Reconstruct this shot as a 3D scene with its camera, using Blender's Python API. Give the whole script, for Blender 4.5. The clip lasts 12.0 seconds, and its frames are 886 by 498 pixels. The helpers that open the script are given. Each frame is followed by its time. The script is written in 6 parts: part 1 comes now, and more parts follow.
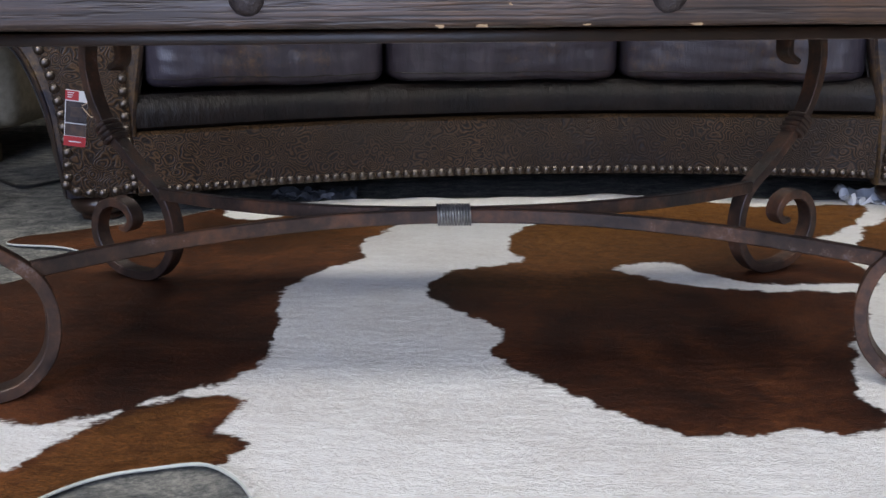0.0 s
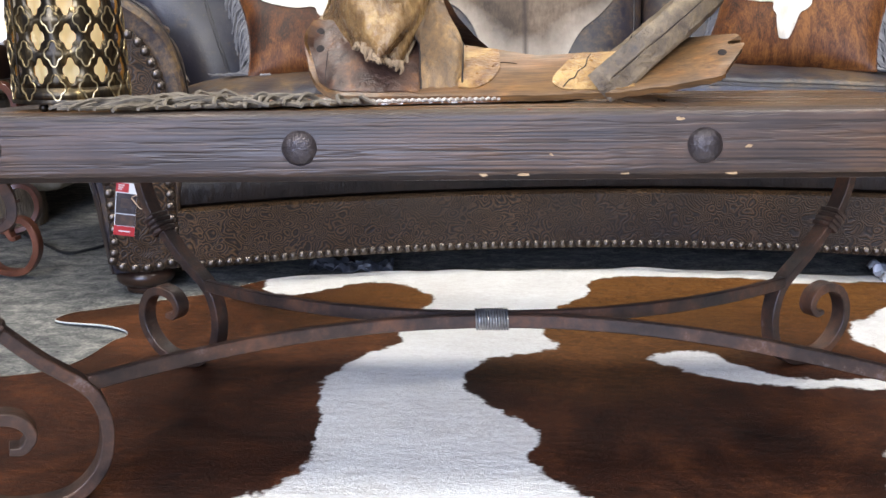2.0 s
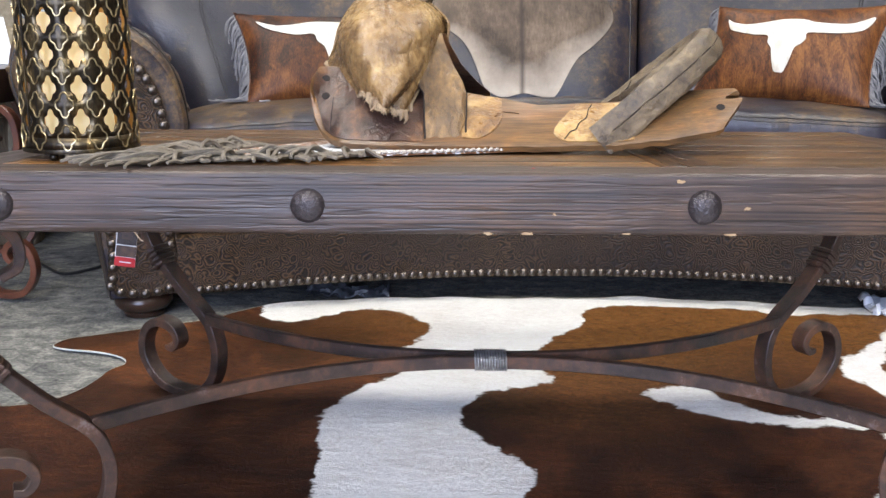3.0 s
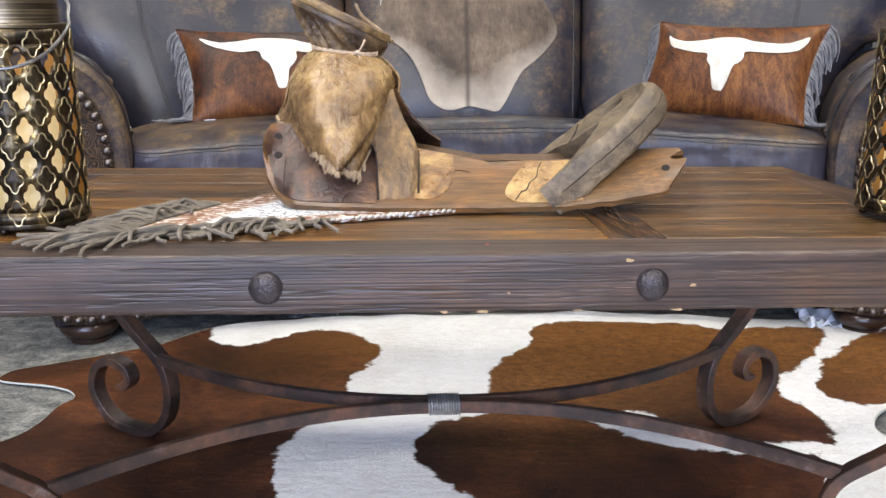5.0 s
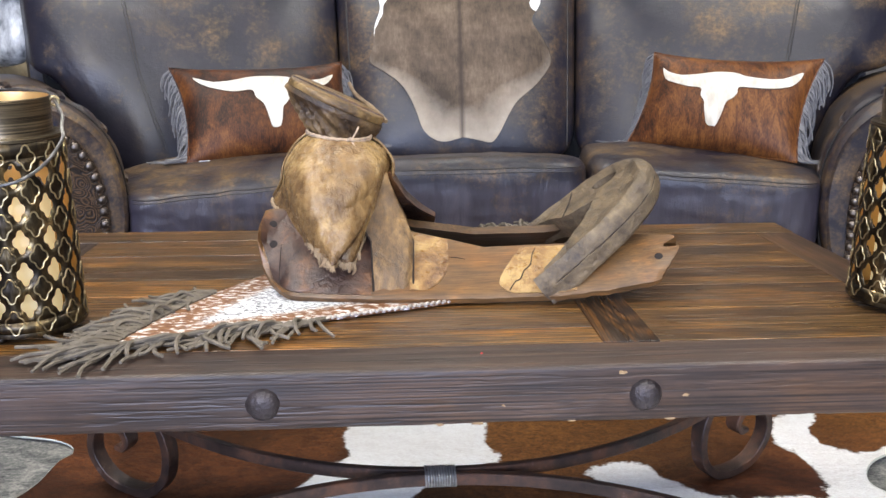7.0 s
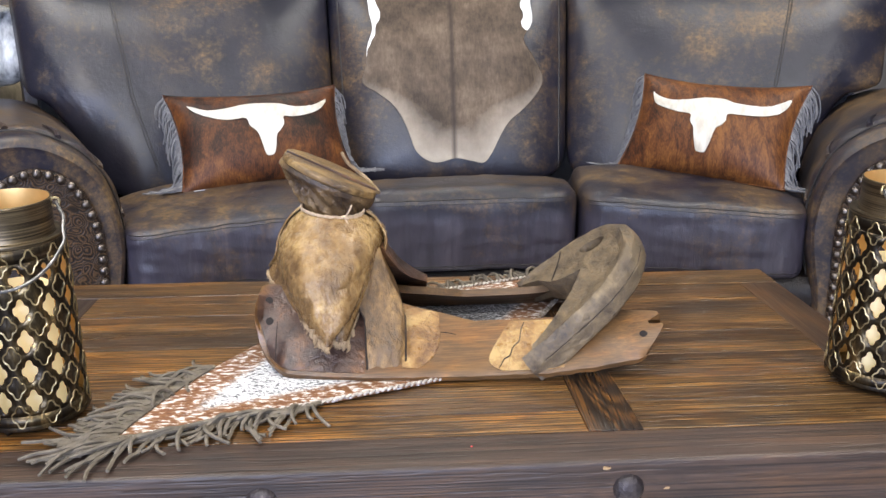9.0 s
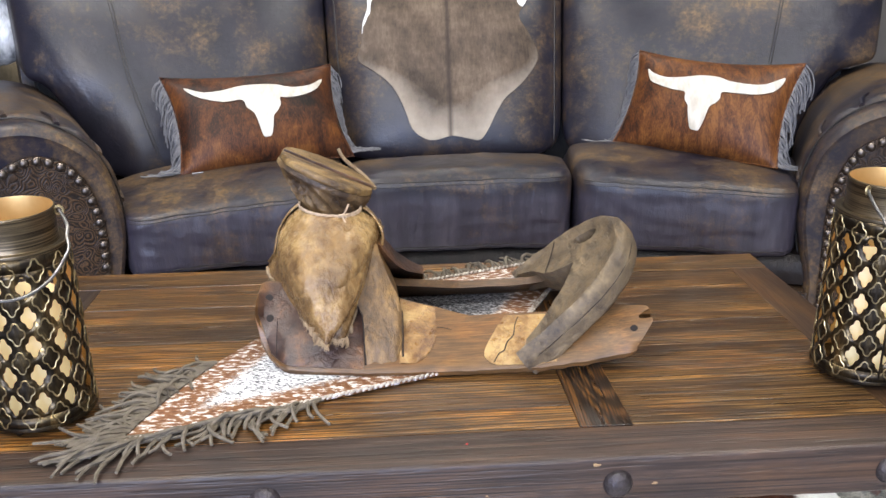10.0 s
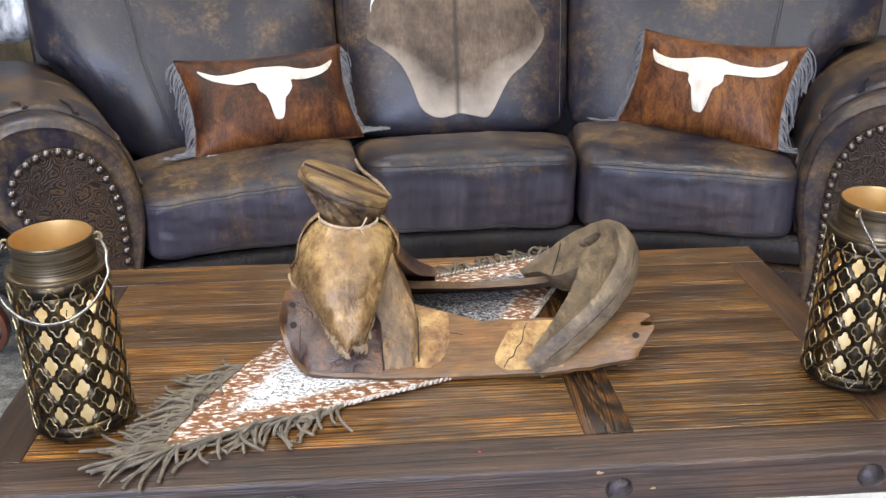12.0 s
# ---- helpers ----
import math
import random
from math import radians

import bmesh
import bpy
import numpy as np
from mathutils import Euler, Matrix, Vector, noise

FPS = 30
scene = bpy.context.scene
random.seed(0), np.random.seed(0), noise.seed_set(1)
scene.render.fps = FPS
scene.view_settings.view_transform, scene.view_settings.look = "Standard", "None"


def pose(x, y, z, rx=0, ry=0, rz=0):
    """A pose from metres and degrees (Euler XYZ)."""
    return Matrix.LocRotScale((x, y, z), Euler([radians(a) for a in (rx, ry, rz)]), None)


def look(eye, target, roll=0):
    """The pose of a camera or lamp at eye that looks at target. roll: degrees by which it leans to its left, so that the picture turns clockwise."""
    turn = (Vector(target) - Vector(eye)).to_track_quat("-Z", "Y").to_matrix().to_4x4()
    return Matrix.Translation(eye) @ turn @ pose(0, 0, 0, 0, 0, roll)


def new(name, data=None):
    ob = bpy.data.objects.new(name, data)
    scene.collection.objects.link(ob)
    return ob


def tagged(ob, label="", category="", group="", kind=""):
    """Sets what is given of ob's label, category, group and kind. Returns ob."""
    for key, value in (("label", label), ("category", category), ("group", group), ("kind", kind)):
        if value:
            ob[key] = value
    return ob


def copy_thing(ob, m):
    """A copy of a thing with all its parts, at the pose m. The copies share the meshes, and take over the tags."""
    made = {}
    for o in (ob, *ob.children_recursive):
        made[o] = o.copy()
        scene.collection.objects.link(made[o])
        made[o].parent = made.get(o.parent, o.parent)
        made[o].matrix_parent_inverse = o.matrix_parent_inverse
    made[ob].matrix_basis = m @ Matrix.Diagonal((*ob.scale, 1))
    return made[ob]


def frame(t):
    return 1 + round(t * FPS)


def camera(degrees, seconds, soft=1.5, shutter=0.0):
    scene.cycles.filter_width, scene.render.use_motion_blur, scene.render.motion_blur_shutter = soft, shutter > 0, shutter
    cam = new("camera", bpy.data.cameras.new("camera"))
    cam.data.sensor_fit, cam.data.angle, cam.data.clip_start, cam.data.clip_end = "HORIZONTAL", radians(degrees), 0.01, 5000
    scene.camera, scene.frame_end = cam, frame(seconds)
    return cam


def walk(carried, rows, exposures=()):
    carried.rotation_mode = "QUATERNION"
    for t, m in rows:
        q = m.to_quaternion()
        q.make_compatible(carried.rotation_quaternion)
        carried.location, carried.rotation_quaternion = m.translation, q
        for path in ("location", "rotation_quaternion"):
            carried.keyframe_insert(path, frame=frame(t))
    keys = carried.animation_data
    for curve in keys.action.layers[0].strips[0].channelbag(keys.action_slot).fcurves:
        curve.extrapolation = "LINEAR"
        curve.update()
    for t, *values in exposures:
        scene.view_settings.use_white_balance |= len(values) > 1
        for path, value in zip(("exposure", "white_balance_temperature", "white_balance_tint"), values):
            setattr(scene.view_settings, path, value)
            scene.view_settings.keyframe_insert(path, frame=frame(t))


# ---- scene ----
cam = camera(51.4, 12.0)
PATH = [
    (0, (-0.024, 0.058, 0.492), (0.002, 1.988, -0.031), -0.5),
    (0.5, (-0.022, 0.061, 0.523), (-0.019, 1.994, 0.009), -1.0),
    (1, (-0.029, 0.055, 0.557), (-0.094, 1.993, 0.067), -1.6),
    (1.5, (-0.031, 0.053, 0.593), (-0.083, 1.998, 0.132), -1.1),
    (2, (-0.037, 0.052, 0.618), (-0.074, 1.996, 0.147), -0.6),
    (2.5, (-0.049, 0.053, 0.645), (-0.088, 2.002, 0.197), -0.3),
    (3, (-0.052, 0.046, 0.675), (-0.068, 1.993, 0.217), 0.2),
    (3.2, (-0.057, 0.046, 0.685), (-0.054, 1.989, 0.214), 0.4),
    (4.8, (-0.067, 0.057, 0.778), (0.038, 1.991, 0.277), 0.5),
    (5, (-0.067, 0.054, 0.79), (0.041, 1.985, 0.278), 0.4),
    (5.5, (-0.065, 0.056, 0.818), (0.053, 1.985, 0.301), 0.4),
    (6, (-0.065, 0.065, 0.852), (0.068, 1.984, 0.303), 0.5),
    (6.5, (-0.065, 0.079, 0.887), (0.057, 1.996, 0.329), 0.2),
    (7, (-0.064, 0.084, 0.931), (0.052, 2.004, 0.383), -0.0),
    (8.8, (-0.058, 0.096, 1.073), (0.073, 1.998, 0.467), -0.1),
    (9, (-0.059, 0.093, 1.087), (0.068, 1.992, 0.474), -0.1),
    (9.5, (-0.056, 0.088, 1.119), (0.068, 1.978, 0.478), -0.3),
    (10, (-0.055, 0.083, 1.15), (0.073, 1.953, 0.451), -0.5),
    (10.5, (-0.055, 0.072, 1.185), (0.072, 1.936, 0.471), -0.7),
    (11, (-0.068, 0.056, 1.212), (0.03, 1.895, 0.432), -1.1),
    (11.5, (-0.074, 0.054, 1.242), (0.011, 1.879, 0.429), -1.0),
    (12, (-0.073, 0.054, 1.278), (0.046, 1.874, 0.459), -0.6),
]
EXPOSURES = [(0, -0.80), (1.0, -0.30), (2.5, 0.10), (5.0, 0.02), (6.5, -0.05), (12, -0.08)]
walk(cam, [(t, look(eye, target, roll)) for t, eye, target, roll in PATH], EXPOSURES)

# ---- world and light ----
world = bpy.data.worlds.new("sky")
scene.world = world
world.use_nodes = True
wn = world.node_tree.nodes
sky = wn.new("ShaderNodeTexSky")
sky.sky_type = "NISHITA"
sky.sun_disc = False
sky.sun_elevation, sky.sun_rotation = radians(38), radians(200)
wn["Background"].inputs["Strength"].default_value = 0.1
world.node_tree.links.new(sky.outputs[0], wn["Background"].inputs["Color"])


def area_lamp(name, m, sx, sy, watts, colour):
    data = bpy.data.lights.new(name, "AREA")
    data.shape, data.size, data.size_y, data.energy, data.color = "RECTANGLE", sx, sy, watts, colour
    ob = new(name, data)
    ob.matrix_world = m
    return ob


# daylight in the shop window behind the camera, and the ceiling's light panels
area_lamp("window_daylight", look((-1.1, -3.42, 1.6), (-0.2, 1.0, 0.7)), 3.0, 1.8, 325, (0.52, 0.64, 1.0))
PANELS = [(-1.1, -2.3, 110), (1.3, -2.3, 74), (-1.1, -0.1, 56), (1.3, -0.1, 36), (-1.1, 2.1, 46), (1.3, 2.1, 38), (0.1, 4.4, 22)]
for px, py, watts in PANELS:
    area_lamp("ceiling_panel_light", look((px, py, 3.02), (px, py + 0.001, 0)), 1.1, 0.5, watts, (0.985, 0.95, 0.885))

# ---- small tools ----
CX, CY = 0.157, 0.0          # centre of the sofa's curve


def V(*a):
    return Vector(a)


def part(name, bm, material, parent=None, label="", smooth=True, sharp=38):
    me = bpy.data.meshes.new(name)
    bm.to_mesh(me)
    bm.free()
    me.materials.append(material)
    if smooth:
        for p in me.polygons:
            p.use_smooth = True
        me.set_sharp_from_angle(angle=radians(sharp))
    ob = new(name, me)
    ob.parent = parent
    if label:
        tagged(ob, label)
    return ob


def thing(name, at, label, category, group="", kind=""):
    ob = new(name)
    ob.location = at
    ob.empty_display_size = 0.1
    return tagged(ob, label, category, group, kind)


def spline(pts, n=8, closed=False):
    """Catmull-Rom curve through the points."""
    p = [Vector(q) for q in pts]
    out = []
    m = len(p)
    for i in range(m if closed else m - 1):
        a = p[(i - 1) % m] if closed or i > 0 else p[0] * 2 - p[1]
        b, c = p[i], p[(i + 1) % m]
        d = p[(i + 2) % m] if closed or i + 2 < m else p[-1] * 2 - p[-2]
        for k in range(n):
            t = k / n
            out.append(0.5 * (2 * b + (c - a) * t + (2 * a - 5 * b + 4 * c - d) * t * t + (3 * b - a - 3 * c + d) * t ** 3))
    if not closed:
        out.append(p[-1])
    return out


def rings(bm, loops, closed_ring=True, cap=True, closed_path=False):
    """Skin over rows of points."""
    rows = [[bm.verts.new(q) for q in loop] for loop in loops]
    n = len(rows[0])
    pairs = list(zip(rows, rows[1:])) + ([(rows[-1], rows[0])] if closed_path else [])
    for a, b in pairs:
        for i in range(n if closed_ring else n - 1):
            j = (i + 1) % n
            bm.faces.new((a[i], a[j], b[j], b[i]))
    if cap and closed_ring and not closed_path:
        bm.faces.new(list(reversed(rows[0])))
        bm.faces.new(rows[-1])
    return rows


def fix(bm):
    bmesh.ops.recalc_face_normals(bm, faces=bm.faces)
    return bm


def tube(bm, pts, r, n=6, taper=None, closed=False):
    pts = [Vector(p) for p in pts]
    m = len(pts)
    loops, side = [], None
    for i, p in enumerate(pts):
        if closed:
            d = (pts[(i + 1) % m] - pts[i - 1]).normalized()
        else:
            d = (pts[min(i + 1, m - 1)] - pts[max(i - 1, 0)]).normalized()
        if side is None:
            side = d.orthogonal().normalized()
        side = (side - d * side.dot(d))
        side = side.normalized() if side.length > 1e-6 else d.orthogonal().normalized()
        up = d.cross(side)
        rr = r * (taper(i / (m - 1)) if taper else 1)
        loops.append([p + (side * math.cos(2 * math.pi * k / n) + up * math.sin(2 * math.pi * k / n)) * rr for k in range(n)])
    rings(bm, loops, closed_path=closed)
    return bm


def bar(bm, pts, binormal, w, th, ends=1.0, bev=0.0015):
    """Rectangular bar swept along pts: w along the binormal, th across."""
    bn = Vector(binormal).normalized()
    m = len(pts)
    loops = []
    for i, p in enumerate(pts):
        d = (pts[min(i + 1, m - 1)] - pts[max(i - 1, 0)]).normalized()
        nn = d.cross(bn).normalized()
        s = min(1.0, ends + (1 - ends) * min(i, m - 1 - i) / (0.12 * m))
        a, b = w / 2, th / 2 * s
        loops.append([p + bn * x + nn * y for x, y in ((-a + bev, -b), (a - bev, -b), (a, -b + bev), (a, b - bev), (a - bev, b), (-a + bev, b), (-a, b - bev), (-a, -b + bev))])
    rings(bm, loops)
    return fix(bm)


def box(bm, x0, x1, y0, y1, z0, z1, bev=0.003, seg=2):
    r = bmesh.ops.create_cube(bm, size=1, matrix=Matrix.Translation(((x0 + x1) / 2, (y0 + y1) / 2, (z0 + z1) / 2)) @ Matrix.Diagonal((x1 - x0, y1 - y0, z1 - z0, 1)))
    if bev:
        es = list({e for v in r["verts"] for e in v.link_edges})
        bmesh.ops.bevel(bm, geom=es, offset=bev, segments=seg, affect="EDGES", profile=0.6)
    return bm


def lathe(bm, profile, n=24, at=(0, 0, 0), cap=True):
    o = Vector(at)
    loops = [[o + V(r * math.cos(2 * math.pi * k / n), r * math.sin(2 * math.pi * k / n), z) for k in range(n)] for r, z in profile]
    rings(bm, loops, cap=cap)
    return fix(bm)


def dome(r, h, n=10, m=4):
    bm = bmesh.new()
    lathe(bm, [(r * math.cos(a), h * math.sin(a)) for a in [k * math.pi / 2 / m for k in range(m)]] + [(r * 0.02, h)], n)
    return bm


def superbox(n, k):
    """Grid on a rounded box, as unit coordinates."""
    bm = bmesh.new()
    bmesh.ops.create_cube(bm, size=2)
    bmesh.ops.subdivide_edges(bm, edges=bm.edges, cuts=n, use_grid_fill=True)
    for v in bm.verts:
        q = v.co
        m = max(abs(c) for c in q)
        s = sum(abs(c) ** k for c in q) ** (1 / k)
        v.co = q * (m / s)
    return bm


def polar(deg, r, z):
    a = radians(deg)
    return V(CX + r * math.sin(a), CY + r * math.cos(a), z)


def inside(px, py, poly):
    """Signed distance of the points to a polygon: positive inside."""
    q = np.array(poly, float)
    d = np.full(px.shape, 1e9)
    odd = np.zeros(px.shape, bool)
    for i in range(len(q)):
        (ax, ay), (bx, by) = q[i], q[(i + 1) % len(q)]
        ex, ey = bx - ax, by - ay
        t = np.clip(((px - ax) * ex + (py - ay) * ey) / (ex * ex + ey * ey + 1e-12), 0, 1)
        d = np.minimum(d, np.hypot(px - ax - t * ex, py - ay - t * ey))
        if ay != by:
            odd ^= ((ay > py) != (by > py)) & (px < ex * (py - ay) / ey + ax)
    return np.where(odd, d, -d)


def smooth_outline(pts, n=5):
    return [(p.x, p.y) for p in spline([(a, b, 0) for a, b in pts], n, closed=True)]


# ---- materials ----
class Mat:
    def __init__(self, name, rough=0.5, metal=0.0, spec=0.5):
        self.m = bpy.data.materials.new(name)
        self.m.use_nodes = True
        self.t = self.m.node_tree
        self.b = self.t.nodes["Principled BSDF"]
        self.b.inputs["Roughness"].default_value = rough
        self.b.inputs["Metallic"].default_value = metal
        self.b.inputs["Specular IOR Level"].default_value = spec
        self.co = self.t.nodes.new("ShaderNodeTexCoord").outputs["Object"]

    def put(self, a, b):
        self.t.links.new(a, b)

    def node(self, kind, **values):
        n = self.t.nodes.new(kind)
        for k, v in values.items():
            n.inputs[k].default_value = v
        return n

    def scaled(self, sx, sy, sz, shift=None, rot=(0, 0, 0)):
        n = self.t.nodes.new("ShaderNodeMapping")
        n.inputs["Scale"].default_value = (sx, sy, sz)
        n.inputs["Rotation"].default_value = rot
        self.put(self.co, n.inputs["Vector"])
        if shift is not None:
            add = self.t.nodes.new("ShaderNodeVectorMath")
            self.put(n.outputs[0], add.inputs[0])
            self.put(shift, add.inputs[1])
            return add.outputs[0]
        return n.outputs[0]

    def random(self, span=30.0):
        info = self.t.nodes.new("ShaderNodeObjectInfo")
        mul = self.t.nodes.new("ShaderNodeMath")
        mul.operation = "MULTIPLY"
        mul.inputs[1].default_value = span
        self.put(info.outputs["Random"], mul.inputs[0])
        return mul.outputs[0], info.outputs["Random"]

    def noise(self, scale, detail=4.0, rough=0.55, vec=None, dist=0.0):
        n = self.node("ShaderNodeTexNoise", Scale=scale, Detail=detail, Roughness=rough, Distortion=dist)
        self.put(vec if vec is not None else self.co, n.inputs["Vector"])
        return n.outputs[0]

    def voronoi(self, scale, vec=None, feature="F1"):
        n = self.t.nodes.new("ShaderNodeTexVoronoi")
        n.feature = feature
        n.inputs["Scale"].default_value = scale
        self.put(vec if vec is not None else self.co, n.inputs["Vector"])
        return n.outputs[0]

    def ramp(self, fac, stops):
        n = self.t.nodes.new("ShaderNodeValToRGB")
        e = n.color_ramp.elements
        while len(e) < len(stops):
            e.new(0.5)
        for el, (p, c) in zip(e, stops):
            el.position = p
            el.color = (*c, 1) if not isinstance(c, (int, float)) else (c, c, c, 1)
        self.put(fac, n.inputs[0])
        return n.outputs[0]

    def mix(self, fac, a, b, kind="MIX"):
        n = self.t.nodes.new("ShaderNodeMix")
        n.data_type, n.blend_type = "RGBA", kind
        if isinstance(fac, (int, float)):
            n.inputs[0].default_value = fac
        else:
            self.put(fac, n.inputs[0])
        for src, dst in ((a, n.inputs[6]), (b, n.inputs[7])):
            if isinstance(src, (int, float)):
                dst.default_value = (src, src, src, 1)
            elif isinstance(src, tuple):
                dst.default_value = (*src, 1)
            else:
                self.put(src, dst)
        return n.outputs[2]

    def maths(self, op, a, b=0.0):
        n = self.t.nodes.new("ShaderNodeMath")
        n.operation = op
        for src, dst in ((a, n.inputs[0]), (b, n.inputs[1])):
            if isinstance(src, (int, float)):
                dst.default_value = src
            else:
                self.put(src, dst)
        return n.outputs[0]

    def attr(self, name):
        n = self.t.nodes.new("ShaderNodeAttribute")
        n.attribute_name = name
        return n.outputs["Fac"]

    def colour(self, c):
        if isinstance(c, tuple):
            self.b.inputs["Base Color"].default_value = (*c, 1)
        else:
            self.put(c, self.b.inputs["Base Color"])
        return self

    def rough(self, c):
        self.put(c, self.b.inputs["Roughness"])
        return self

    def bump(self, h, strength=0.3, distance=0.002):
        n = self.t.nodes.new("ShaderNodeBump")
        n.inputs["Strength"].default_value, n.inputs["Distance"].default_value = strength, distance
        self.put(h, n.inputs["Height"])
        old = self.b.inputs["Normal"].links
        if old:
            self.put(old[0].from_socket, n.inputs["Normal"])
        self.put(n.outputs[0], self.b.inputs["Normal"])
        return self


def mat_leather(name="distressed_leather", rub_tint=False, lift=0.0):
    """On seats, tan wear and the warm light from above tint the top; the front is coloured with the window's blue
    sheen.
    """
    a = Mat(name, 0.42, 0, 0.52)
    wear = a.noise(2.6, 6, 0.62, dist=0.6)
    mott = a.noise(15, 8, 0.72, dist=0.3)
    fine = a.noise(75, 5, 0.75)
    f = a.maths("ADD", a.maths("ADD", a.maths("MULTIPLY", wear, 0.52), a.maths("MULTIPLY", mott, 0.33)), a.maths("MULTIPLY", fine, 0.15))
    if lift:
        f = a.maths("ADD", f, lift)
    if rub_tint:
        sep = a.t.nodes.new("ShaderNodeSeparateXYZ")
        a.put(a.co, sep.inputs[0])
        # height mask: top and front light are put into the colour here
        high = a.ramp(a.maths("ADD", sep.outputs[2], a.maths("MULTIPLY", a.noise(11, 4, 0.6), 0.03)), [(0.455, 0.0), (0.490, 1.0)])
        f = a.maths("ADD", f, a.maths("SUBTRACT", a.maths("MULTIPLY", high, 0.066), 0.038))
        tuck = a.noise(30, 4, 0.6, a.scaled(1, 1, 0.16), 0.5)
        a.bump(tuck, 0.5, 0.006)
    base = a.ramp(a.noise(7, 6, 0.65), [(0.3, (0.0060, 0.0068, 0.0132)), (0.52, (0.0138, 0.0132, 0.0232)), (0.72, (0.036, 0.027, 0.026))])
    tan = a.ramp(fine, [(0.3, (0.050, 0.031, 0.018)), (0.7, (0.235, 0.142, 0.055))])
    if rub_tint:
        # paler streaks painted along the tucks for reflections on the wrinkles
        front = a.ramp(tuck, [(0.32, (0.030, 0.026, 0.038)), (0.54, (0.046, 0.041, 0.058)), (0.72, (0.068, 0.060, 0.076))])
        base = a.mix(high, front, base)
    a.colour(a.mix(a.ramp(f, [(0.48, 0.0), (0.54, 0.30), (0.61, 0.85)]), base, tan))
    a.rough(a.ramp(f, [(0.36, 0.29), (0.62, 0.52)]))
    a.bump(a.voronoi(380), 0.22, 0.0009)
    a.bump(a.noise(12, 6, 0.62), 0.22 if rub_tint else 0.42, 0.007)
    crease = a.maths("ABSOLUTE", a.maths("SUBTRACT", a.noise(9, 5, 0.6, dist=0.6), 0.5))
    a.bump(a.ramp(crease, [(0.0, 0.0), (0.03, 1.0)]), 0.09, 0.002)
    a.bump(a.noise(60, 5, 0.65, a.scaled(1, 1, 0.45), 0.8), 0.2, 0.002)
    return a.m


def mat_tooled():
    a = Mat("tooled_leather", 0.46, 0, 0.30)
    warp = a.node("ShaderNodeTexNoise", Scale=16.0, Detail=1.5)
    a.put(a.co, warp.inputs["Vector"])
    vm = a.t.nodes.new("ShaderNodeVectorMath")
    vm.operation = "MULTIPLY_ADD"
    a.put(warp.outputs["Color"], vm.inputs[0])
    vm.inputs[1].default_value = (0.060, 0.060, 0.060)
    a.put(a.co, vm.inputs[2])
    cells = a.voronoi(34, vm.outputs[0])
    scroll = a.maths("SINE", a.maths("MULTIPLY", cells, 34.0))
    leaf = a.maths("SINE", a.maths("MULTIPLY", a.voronoi(90, vm.outputs[0]), 18.0))
    h = a.maths("ADD", scroll, a.maths("MULTIPLY", leaf, 0.3))
    tone = a.ramp(a.maths("ADD", a.maths("MULTIPLY", h, 0.4), 0.5), [(0.05, (0.006, 0.0035, 0.002)), (0.45, (0.026, 0.0145, 0.0075)), (0.95, (0.092, 0.050, 0.022))])
    a.colour(a.mix(a.ramp(a.noise(4, 5, 0.6), [(0.40, 0.0), (0.66, 0.75)]), tone, (0.015, 0.009, 0.006)))
    a.bump(h, 0.45, 0.0008)
    a.bump(a.noise(90, 3), 0.15, 0.001)
    return a.m


def mat_nail():
    a = Mat("pewter_nail", 0.42, 1.0)
    a.colour(a.ramp(a.noise(140, 3), [(0.3, (0.070, 0.058, 0.049)), (0.7, (0.20, 0.168, 0.145))]))
    return a.m


